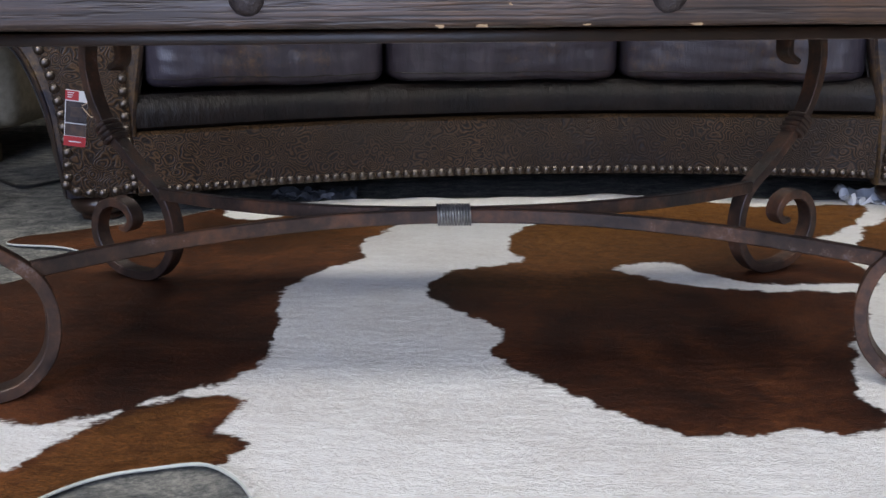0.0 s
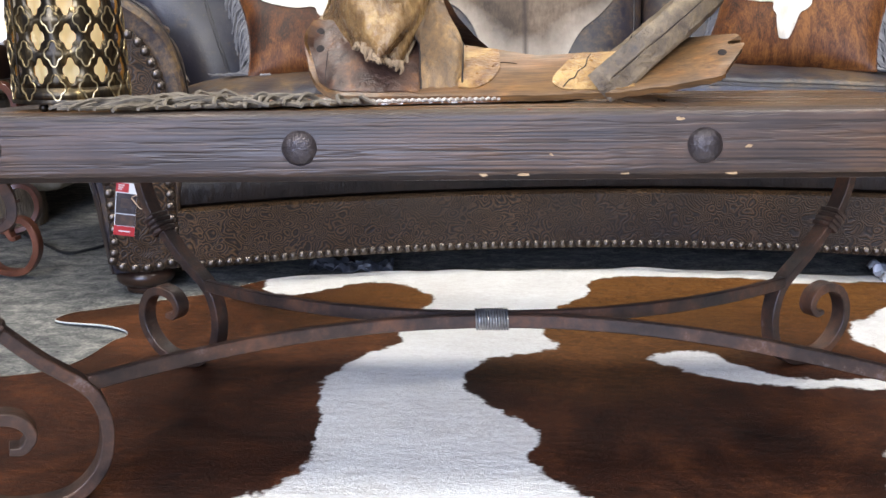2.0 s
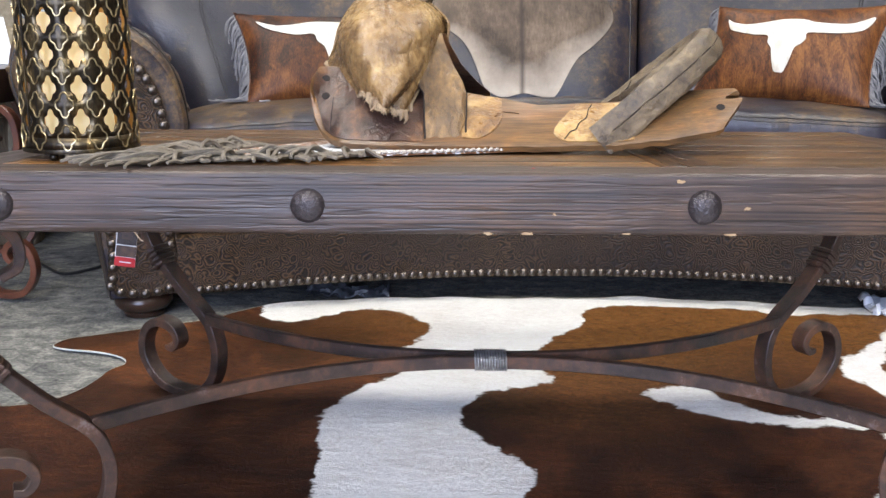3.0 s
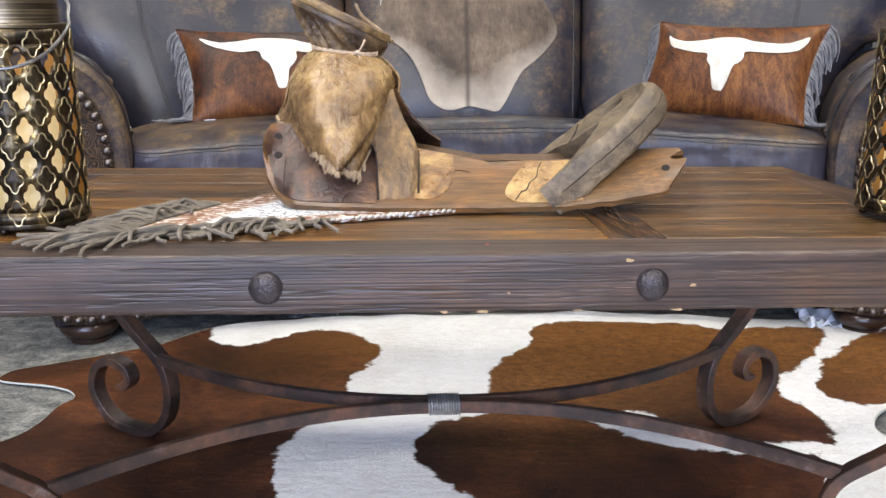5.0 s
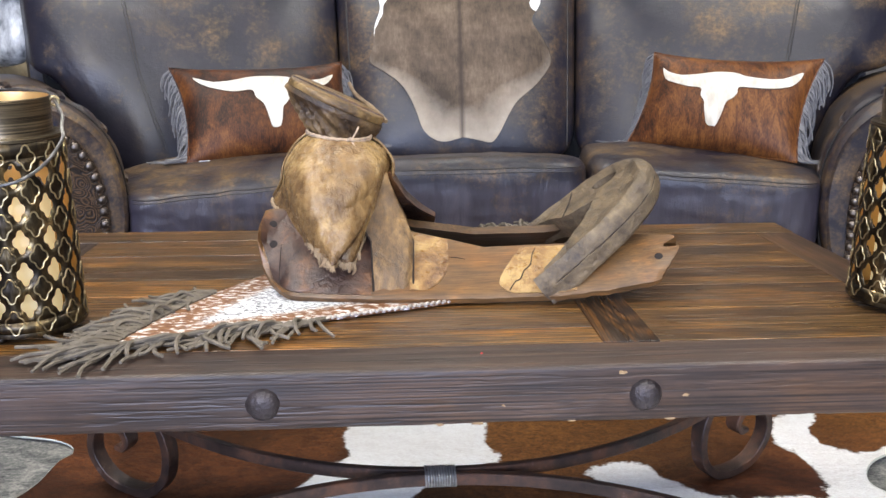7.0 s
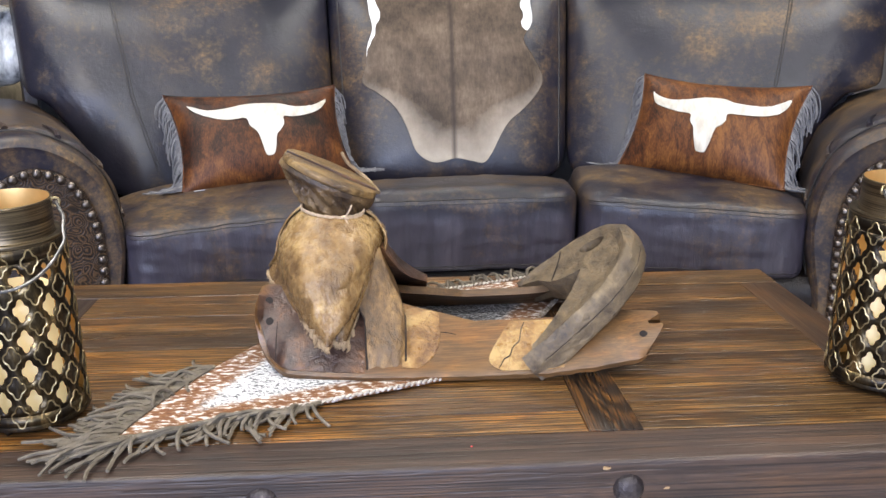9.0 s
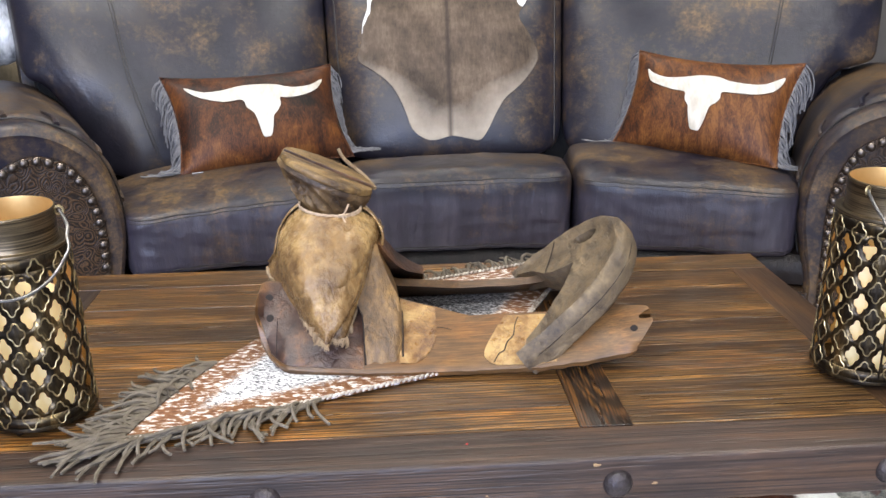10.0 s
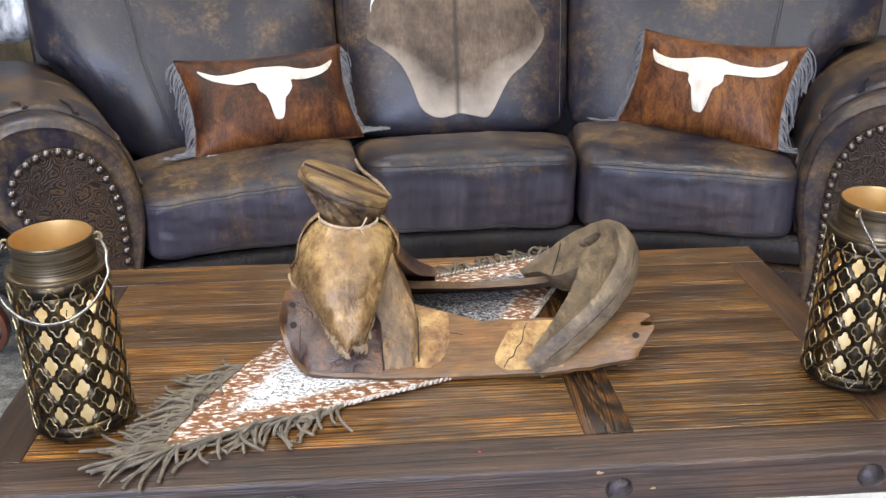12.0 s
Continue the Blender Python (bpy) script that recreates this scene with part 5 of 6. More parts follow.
for side in (-1, 1):
    bm = bmesh.new()
    rings(bm, [[cover_row(i, -1 + 2 * k / NC, side) for k in range(NC + 1)] for i in range(NR)], closed_ring=False)
    c_ = part("rawhide_cover", local(fix(bm), D0), RAW_BODY, saddle, "crinkled tan rawhide covering the fork")
    m_ = c_.modifiers.new("thickness", "SOLIDIFY")
    m_.thickness, m_.offset = 0.003, -1 if side < 0 else 1
    if side < 0:
        cov = c_
bm = bmesh.new()
rings(bm, [[W(-0.138 + rx * math.cos(a), 1.4245 + ry * math.sin(a), z) for a in [2 * math.pi * k / 40 for k in range(40)]] for z, rx, ry in ((0.56, 0.050, 0.100), (0.60, 0.064, 0.110), (0.64, 0.066, 0.095), (0.68, 0.060, 0.074), (0.70, 0.050, 0.056), (0.715, 0.040, 0.040))])
part("fork_core", local(fix(bm), D0), RAW_DARK, saddle, "dark wooden core of the fork")
bm = bmesh.new()
rng = random.Random(3)
edge_pts = [cover_row(NR - 1, -1 + 2 * k / NC) + V(0, -0.001, 0.001) for k in range(NC + 1)] + [cover_row(i, 1.0) + V(0.001, 0, 0) for i in range(NR - 2, 18, -1)]
tube(bm, edge_pts, 0.0024, 7, taper=lambda t: 0.9 + 0.8 * noise.noise((t * 60, 0, 0)))
for k, ln in ((47, 0.010), (50, 0.016), (53, 0.013), (57, 0.008), (91, 0.010), (94, 0.014), (97, 0.012)):
    p = edge_pts[k]
    tube(bm, spline([p + V(0, 0, 0.006), p + V(rng.uniform(-0.003, 0.003), -0.002, -ln * 0.35), p + V(rng.uniform(-0.006, 0.006), -0.001, -ln * 0.8)], 4), 0.0040, 6, taper=lambda t: 1.05 - 0.8 * t)
for k in range(320):
    f = rng.random() * 96
    p = edge_pts[int(f)].lerp(edge_pts[int(f) + 1], f % 1)
    ln = rng.uniform(0.002, 0.008)
    q = p + V(rng.uniform(-0.004, 0.004), rng.uniform(-0.005, 0.0), -ln)
    tube(bm, [p + V(0, -0.001, 0.002), (p + q) / 2 + V(rng.uniform(-0.001, 0.001), -0.001, 0), q], 0.0009, 4, taper=lambda t: 1.1 - 0.9 * t)
part("frayed_hem", local(fix(bm), D0), RAGGED, cov, "torn pale frayed rawhide edge")

# horn: a tilted oval cap of two slabs on a pleated neck
TILT_H = radians(25)
hd, hn = V(math.cos(TILT_H), 0, -math.sin(TILT_H)), V(math.sin(TILT_H), 0, math.cos(TILT_H))
HC = V(-0.1405, YH, 0.776)
loops = []
for t in range(21):
    f = t / 20
    loop = []
    for k in range(96):
        a = 2 * math.pi * k / 96
        neck = V(-0.1345 + 0.0445 * math.cos(a), YH - 0.002 + 0.043 * math.sin(a), 0.7265 - 0.087 * 0.0445 * math.cos(a))
        fold = math.sin(9 * a + 3.2 * f + 2.0 * noise.noise((math.cos(a) * 1.5, math.sin(a) * 1.5, 0)))
        ruffle = 1 + (0.15 * (1 - abs(fold)) ** 1.3 - 0.055 + 0.035 * noise.noise((math.cos(a) * 4, math.sin(a) * 4, f * 4))) * math.sin(math.pi * min(1, f * 1.02))
        rim = HC - hn * 0.006 + hd * (0.0765 * math.cos(a)) + V(0, 0.060 * math.sin(a), 0)
        e = f ** 1.25
        p = neck.lerp(rim, f)
        q = V(neck.x + (rim.x - neck.x) * e, neck.y + (rim.y - neck.y) * e, p.z)
        c = V(-0.1345 + (HC.x + 0.1345) * e, YH, q.z)
        loop.append(c + (q - c) * ruffle)
    loops.append(loop)
for off, k_ in ((-0.003, 1.0), (0.001, 0.985), (0.003, 0.94)):
    loops.append([HC + hn * off + hd * (0.0765 * k_ * math.cos(2 * math.pi * k / 96)) + V(0, 0.060 * k_ * math.sin(2 * math.pi * k / 96), 0) for k in range(96)])
bm = bmesh.new()
rings(bm, loops)
horn = part("horn", local(fix(bm), D0), HORN, saddle, "brown pleated leather-wrapped horn")
for s_ in (-1, 1):
    half = []
    for k in range(41):
        a = math.pi * k / 40 * s_
        half.append((0.0745 * math.cos(a), 0.0545 * math.sin(a) + s_ * 0.0062))
    rise = 0.0 if s_ < 0 else 0.0022
    loops = []
    for h_, kx, ky in ((0.002, 0.985, 0.97), (0.005, 1.0, 1.0), (0.0085 + rise, 0.995, 0.99), (0.0115 + rise, 0.975, 0.955), (0.0125 + rise, 0.94, 0.90)):
        loops.append([HC + hn * (h_ + 0.0008 * noise.noise((x * 60, y * 60, h_ * 90))) + hd * x * kx + V(0, s_ * 0.0062 + (y - s_ * 0.0062) * ky, 0) for x, y in half])
    bm = bmesh.new()
    rings(bm, loops)
    part("horn_cap", local(fix(bm), D0), CAPWOOD, horn, "split golden-brown horn cap half")
bm = bmesh.new()
slot = [HC + hn * h_ + hd * x_ + V(0, y_, 0) for h_ in (0.0015, 0.0052) for x_, y_ in ((-0.073, -0.0068), (0.073, -0.0068), (0.073, 0.0068), (-0.073, 0.0068))]
rings(bm, [slot[:4], slot[4:]])
# dark strip on the slot's far wall, added to imitate shade there
wall = [HC + hn * h_ + hd * x_ + V(0, y_, 0) for h_ in (0.0053, 0.0136) for x_, y_ in ((-0.072, 0.0040), (0.072, 0.0040), (0.072, 0.0061), (-0.072, 0.0061))]
rings(bm, [wall[:4], wall[4:]])
part("horn_slot", local(fix(bm), D0), RAW_DARK, horn, "dark liner put in the horn cap's slot for its shade")


def neck_ring(a, dz, r):
    x = -0.1345 + r * math.cos(a)
    return W(x, 1.4175 + (r - 0.001) * math.sin(a), 0.7245 - 0.087 * (x + 0.1345) + dz)


bm = bmesh.new()
for z_, ph in ((0.0, 0.0), (0.0026, 0.9)):
    for strand_ in (0, math.pi):
        tube(bm, [neck_ring(2 * math.pi * k / 160, z_ + 0.0009 * math.sin(k * 0.5 + strand_) + 0.0008 * math.sin(k * 0.08 + ph), 0.0462 + 0.0009 * math.cos(k * 0.5 + strand_)) for k in range(160)], 0.0009, 5, closed=True)
kp = neck_ring(radians(-66), 0.0012, 0.0478)
tube(bm, spline([kp, kp + V(0.006, -0.005, 0.009), kp + V(0.011, -0.004, 0.019)], 4), 0.0014, 5)
tube(bm, spline([kp, kp + V(0.005, -0.008, -0.008), kp + V(0.012, -0.014, -0.016)], 4), 0.0014, 5)
tube(bm, spline([kp + V(-0.004, -0.001, 0), kp + V(0, -0.005, 0.002), kp + V(0.005, -0.001, -0.001)], 4), 0.0024, 6)
part("twine_tie", local(fix(bm), D0), TWINE, saddle, "twisted pale twine round the neck")
bm = bmesh.new()
tube(bm, spline([(-0.066, 1.450, 0.748), (-0.085, 1.477, 0.765), (-0.112, 1.487, 0.787), (-0.122, 1.487, 0.805)], 6), 0.0036, 6, taper=lambda t: 1.0 - 0.3 * t + 0.2 * noise.noise((t * 9, 0, 0)))
part("loose_thong", local(fix(bm), D0), RAGGED, horn, "frayed loose rawhide thong")

# cantle: a leaning arched board, pierced by a hand hole
LEAN_C = radians(40)
cv, cn = V(math.cos(LEAN_C), 0, math.sin(LEAN_C)), V(-math.sin(LEAN_C), 0, math.cos(LEAN_C))
CO = V(0.160, YC, 0.5385)
half_out = [(-0.172, 0.002), (-0.170, 0.07), (-0.153, 0.140), (-0.115, 0.188), (-0.060, 0.212), (0, 0.219)]
arch_in = [(-0.146, 0.012), (-0.132, 0.036), (-0.104, 0.062), (-0.066, 0.092), (-0.026, 0.114), (0.000, 0.122), (0.010, 0.106), (0.024, 0.088), (0.055, 0.066), (0.105, 0.044), (0.146, 0.012)]
out_pts = spline([(a, b, 0) for a, b in half_out] + [(-a, b, 0) for a, b in reversed(half_out[:-1])], 10)
in_pts = spline([(a, b, 0) for a, b in arch_in], 10)
HOLE_C, HOLE_U = V(0.080, 0.152, 0), V(-0.76, 0.65, 0)
HOLE_N = V(0.65, 0.76, 0)


def at_c(b, h):
    return CO + V(0.12 * b.x, b.x, 0) + cv * b.y + cn * h


def hole_pull(p):
    """Points inside the hand hole move out to its edge."""
    d = p - HOLE_C
    a, b = d.dot(HOLE_U) / 0.030, d.dot(HOLE_N) / (0.0150 + 0.005 * d.dot(HOLE_U) / 0.030)
    r = math.hypot(a, b)
    if r < 1:
        return HOLE_C + d / max(r, 0.05), True
    return p, False


bm = bmesh.new()
MC, TH = 18, 0.023
faces_ = {}
for sgn in (1, -1):
    g, pulled = [], []
    for i, (p, q) in enumerate(zip(out_pts, in_pts)):
        row_, pr = [], []
        for j in range(MC + 1):
            f = j / MC
            b, was = hole_pull(q.lerp(p, 0.985 * f))
            h = TH * (0.86 - 0.22 * math.sin(math.pi * min(1, f * 1.15)) + 0.16 * smoothstep(0.72, 0.92, f)) - 0.006 * smoothstep(0.92, 1.0, f)
            row_.append(bm.verts.new(at_c(b, sgn * h)))
            pr.append(was)
        g.append(row_)
        pulled.append(pr)
    faces_[sgn] = (g, pulled)
NI = len(out_pts)
gf, pl = faces_[1]
gb, _ = faces_[-1]
cells = set()
for i in range(NI - 1):
    for j in range(MC):
        if pl[i][j] and pl[i + 1][j] and pl[i][j + 1] and pl[i + 1][j + 1]:
            continue
        cells.add((i, j))
        bm.faces.new((gf[i][j], gf[i + 1][j], gf[i + 1][j + 1], gf[i][j + 1]))
        bm.faces.new((gb[i][j], gb[i][j + 1], gb[i + 1][j + 1], gb[i + 1][j]))
for i in range(NI - 1):
    for j in range(MC):
        if (i, j) in cells:
            continue
        for (ni, nj), (u0, u1) in (((i - 1, j), ((i, j), (i, j + 1))), ((i + 1, j), ((i + 1, j), (i + 1, j + 1))), ((i, j - 1), ((i, j), (i + 1, j))), ((i, j + 1), ((i, j + 1), (i + 1, j + 1)))):
            if (ni, nj) in cells:
                bm.faces.new((gf[u0[0]][u0[1]], gf[u1[0]][u1[1]], gb[u1[0]][u1[1]], gb[u0[0]][u0[1]]))
# rim and inner edge
rims = []
for i, (p, q) in enumerate(zip(out_pts, in_pts)):
    groove = 0.0022 if 3 < i < NI - 4 else 0.0
    rims.append([gf[i][MC]] + [bm.verts.new(at_c(p + (p - q).normalized() * (k_ - groove * (h == 0.02)), h * TH)) for h, k_ in ((0.62, 0.0015), (0.30, 0.003), (0.08, 0.0032), (0.02, 0.0032), (-0.04, 0.0030), (-0.35, 0.002), (-0.62, -0.001))] + [gb[i][MC]])
for i in range(NI - 1):
    for k in range(len(rims[0]) - 1):
        bm.faces.new((rims[i][k], rims[i][k + 1], rims[i + 1][k + 1], rims[i + 1][k]))
    bm.faces.new((gf[i][0], gb[i][0], gb[i + 1][0], gf[i + 1][0]))
for i in (0, NI - 1):
    bm.faces.new(rims[i] + [gb[i][j] for j in range(MC - 1, -1, -1)] + [gf[i][j] for j in range(0, MC)])
loose = [v for v in bm.verts if not v.link_faces]
bmesh.ops.delete(bm, geom=loose, context="VERTS")
for v in bm.verts:
    v.co += V(noise.noise(v.co * 40), noise.noise(v.co * 40 + V(9, 0, 0)), noise.noise(v.co * 40 + V(0, 9, 0))) * 0.0014 + V(noise.noise(v.co * 150), 0, noise.noise(v.co * 150 + V(0, 9, 0))) * 0.0004
cantle = part("cantle", local(fix(bm), D0), CANTLE, saddle, "grey-brown arched wooden cantle with hand hole", sharp=32)
bm = bmesh.new()
tube(bm, [at_c(p + (p - q).normalized() * 0.0012, TH * 0.02) for p, q in list(zip(out_pts, in_pts))[3:70]], 0.0010, 5)
part("edge_crack", local(fix(bm), D0), HOLE, cantle, "long dark crack along the rim")
bm = bmesh.new()
tube(bm, spline([at_c(V(0.154, 0.100, 0), TH * 0.94), at_c(V(0.125, 0.088, 0), TH * 0.74), at_c(V(0.090, 0.078, 0), TH * 0.74), at_c(V(0.052, 0.070, 0), TH * 0.84)], 6), 0.0011, 5)
part("joint_crack", local(fix(bm), D0), HOLE, cantle, "dark joint between the cantle boards")


lean_thing(saddle)
saddle.location += V(0, 0.012, 0.006)


# ---- the lanterns ----
def build_lantern(at):
    lan = thing("lantern", at, "pierced antique brass lantern with cream candle on the coffee table", "lantern", "lanterns")
    RB, H0, H1 = 0.0675, 0.018, 0.226
    cols_, rows_ = 12, 5
    ZA, ZB = H0 + 0.0110, H1 - 0.0050
    cw, ch = 2 * math.pi / cols_, (ZB - ZA) / rows_

    def wrap(a, z, off=0.0):
        r = RB + off - 0.004 * (z - H0) / (H1 - H0)
        return V(r * math.cos(a), r * math.sin(a), z)

    def quatre(t, kx, ky):
        """Four-lobed outline, in cell halves."""
        r = 0.87 + 0.12 * math.cos(4 * t) - 0.03 * math.cos(8 * t)
        point = 1 + 0.14 * max(0.0, abs(math.sin(t)) - 0.86) / 0.14
        return kx * r * math.cos(t), ky * r * point * math.sin(t)

    bm = bmesh.new()
    NS = 32
    cellv = {}

    def vert(a, z):
        key = (round(a % (2 * math.pi), 4) % 6.2832, round(z, 5))
        if key not in cellv:
            cellv[key] = bm.verts.new(wrap(a, z))
        return cellv[key]

    for c in range(cols_):
        for r in range(rows_):
            ca, cz = (c + 0.5) * cw, ZA + (r + 0.5) * ch
            inner_, outer_ = [], []
            for k in range(NS):
                t = 2 * math.pi * k / NS
                x, y = quatre(t, 0.555, 0.70)
                inner_.append(bm.verts.new(wrap(ca + x * cw / 2, cz + y * ch / 2)))
                m = max(abs(math.cos(t)), abs(math.sin(t)))
                outer_.append(vert(ca + math.cos(t) / m * cw / 2, cz + math.sin(t) / m * ch / 2))
            for k in range(NS):
                j = (k + 1) % NS
                if len({outer_[k], outer_[j], inner_[j], inner_[k]}) == 4:
                    bm.faces.new((outer_[k], outer_[j], inner_[j], inner_[k]))
    for za, zb in ((0.0115, ZA), (ZB, H1 + 0.0135)):
        rings(bm, [[wrap(2 * math.pi * k / 72, z) for k in range(72)] for z in (za, zb)], cap=False)
    fix(bm)
    lining = bm.copy()
    for v in lining.verts:
        v.co.xy *= 1 - 0.0017 / RB
    part("inner_lining", lining, GOLD, lan, "warm gold inner face of the shell")
    shell = part("pierced_shell", bm, BRASS, lan, "black and brass shell with quatrefoil openings")
    m = shell.modifiers.new("thickness", "SOLIDIFY")
    m.thickness, m.offset = 0.0012, -1
    bm = bmesh.new()
    for c in range(cols_):
        for r in range(rows_ + 1):
            ca, cz = c * cw, ZA + r * ch
            pts = []
            for k in range(36):
                x, y = quatre(2 * math.pi * k / 36, 0.60, 0.70)
                pts.append(wrap(ca + x * cw / 2, cz + y * ch / 2, 0.0005))
            tube(bm, pts, 0.00100, 5, closed=True)
    part("seam", tube(bmesh.new(), [wrap(radians(-133), H0 + 0.004, 0.0003), wrap(radians(-133), H1 - 0.004, 0.0003)], 0.0016, 6), BRASS, lan)
    tagged(part("rosette_rims", fix(bm), BRASS_RIM, lan, "bright worn raised quatrefoil rims"), kind="stuff")
    bm = bmesh.new()
    lathe(bm, [(RB - 0.002, 0.010), (RB + 0.0012, 0.010), (RB + 0.0016, 0.0125), (RB + 0.0010, 0.0150), (RB - 0.002, 0.0152)], 48, cap=False)
    lathe(bm, [(0.0, 0.0115), (RB - 0.001, 0.0115)], 48, cap=False)
    part("base_band", bm, BRASS, lan)
    bm = bmesh.new()
    lathe(bm, [(RB - 0.0050, H1 + 0.0125), (RB - 0.0036, H1 + 0.0125), (RB - 0.0034, H1 + 0.0140), (RB - 0.004, H1 + 0.0165), (RB - 0.008, H1 + 0.0175), (0.056, H1 + 0.0165), (0.0535, H1 + 0.016), (0.0525, H1 + 0.020), (0.0528, H1 + 0.055), (0.0535, H1 + 0.057), (0.0528, H1 + 0.0588), (0.0515, H1 + 0.0588)], 56, cap=False)
    part("collar_neck", bm, BRUSHED, lan, "brushed dark brass shoulder and neck")
    bm = bmesh.new()
    lathe(bm, [(0.0513, H1 + 0.0588), (0.0508, H1 + 0.0555), (0.0508, H1 + 0.016), (0.0555, H1 + 0.013), (RB - 0.0055, H1 + 0.011), (RB - 0.0058, H1 - 0.012)], 56, cap=False)
    part("gold_lining", bm, GOLD, lan, "warm gold inside of the neck")
    bm = bmesh.new()
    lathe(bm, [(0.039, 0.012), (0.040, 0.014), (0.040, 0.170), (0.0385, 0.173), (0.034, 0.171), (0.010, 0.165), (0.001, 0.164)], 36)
    candle = part("candle", bm, WAX.m, lan, "thick cream pillar candle, brightened by added emission")
    part("wick", tube(bmesh.new(), [(0, 0, 0.162), (0.0005, 0, 0.169), (0.002, 0, 0.174)], 0.0009, 5), BLACK, candle)
    for k in range(3):
        a = radians(250 + 120 * k)
        bm = bmesh.new()
        bmesh.ops.create_icosphere(bm, subdivisions=2, radius=0.0056, matrix=Matrix.Translation((0.058 * math.cos(a), 0.058 * math.sin(a), 0.0056)))
        part("ball_foot", bm, BRASS, lan)
    zt = H1 + 0.052
    pts = [V(-0.0585, 0, zt)]
    for k in range(1, 24):
        t = math.pi * k / 24
        pts.append(V(-0.0760 * math.cos(t) if abs(math.cos(t)) < 0.96 else -0.068 * math.copysign(1, math.cos(t)), -0.078 * math.sin(t) ** 0.8 - 0.002, zt - 0.083 * math.sin(t) ** 0.85))
    pts.append(V(0.0585, 0, zt))
    bail = part("handle", tube(bmesh.new(), spline(pts, 3), 0.0021, 8), STEEL, lan, "thin steel wire bail handle hanging down")
    for s in (-1, 1):
        bm = bmesh.new()
        tube(bm, [V(s * 0.0575 + 0.0052 * math.cos(a), 0.0, zt + 0.0052 * math.sin(a)) for a in [k * math.pi / 6 for k in range(12)]], 0.0017, 6, closed=True)
        part("ear_loop", fix(bm), BRASS_RIM, lan)
    return lan


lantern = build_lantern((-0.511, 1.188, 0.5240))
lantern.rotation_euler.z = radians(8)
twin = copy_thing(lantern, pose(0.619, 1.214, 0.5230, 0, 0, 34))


# ---- the pillows ----
SKULL_A = [(-0.412, 0.662), (-0.314, 0.489), (-0.201, 0.489), (-0.095, 0.566), (0.011, 0.566), (0.095, 0.528), (0.194, 0.413), (0.321, 0.451), (0.419, 0.605), (0.37, 0.374), (0.271, 0.221), (0.166, 0.163), (0.109, 0.182), (0.102, 0.01),
           (0.074, -0.125), (0.046, -0.221), (0.032, -0.432), (0.018, -0.566), (-0.004, -0.605), (-0.032, -0.566), (-0.046, -0.317), (-0.06, -0.125), (-0.095, 0.01), (-0.109, 0.202), (-0.215, 0.202), (-0.321, 0.336), (-0.384, 0.489)]
SKULL_B = [(-0.391, 0.547), (-0.342, 0.451), (-0.236, 0.355), (-0.116, 0.393), (-0.025, 0.47), (0.081, 0.47), (0.152, 0.393), (0.278, 0.374), (0.363, 0.432), (0.419, 0.566), (0.448, 0.624), (0.448, 0.47), (0.412, 0.297), (0.328, 0.182), (0.222, 0.144), (0.13, 0.125),
           (0.13, -0.01), (0.109, -0.125), (0.081, -0.202), (0.067, -0.451), (0.046, -0.643), (0.025, -0.662), (-0.004, -0.643), (-0.018, -0.547), (-0.039, -0.317), (-0.046, -0.221), (-0.074, -0.106), (-0.088, 0.048), (-0.173, 0.086), (-0.264, 0.163), (-0.349, 0.278)]


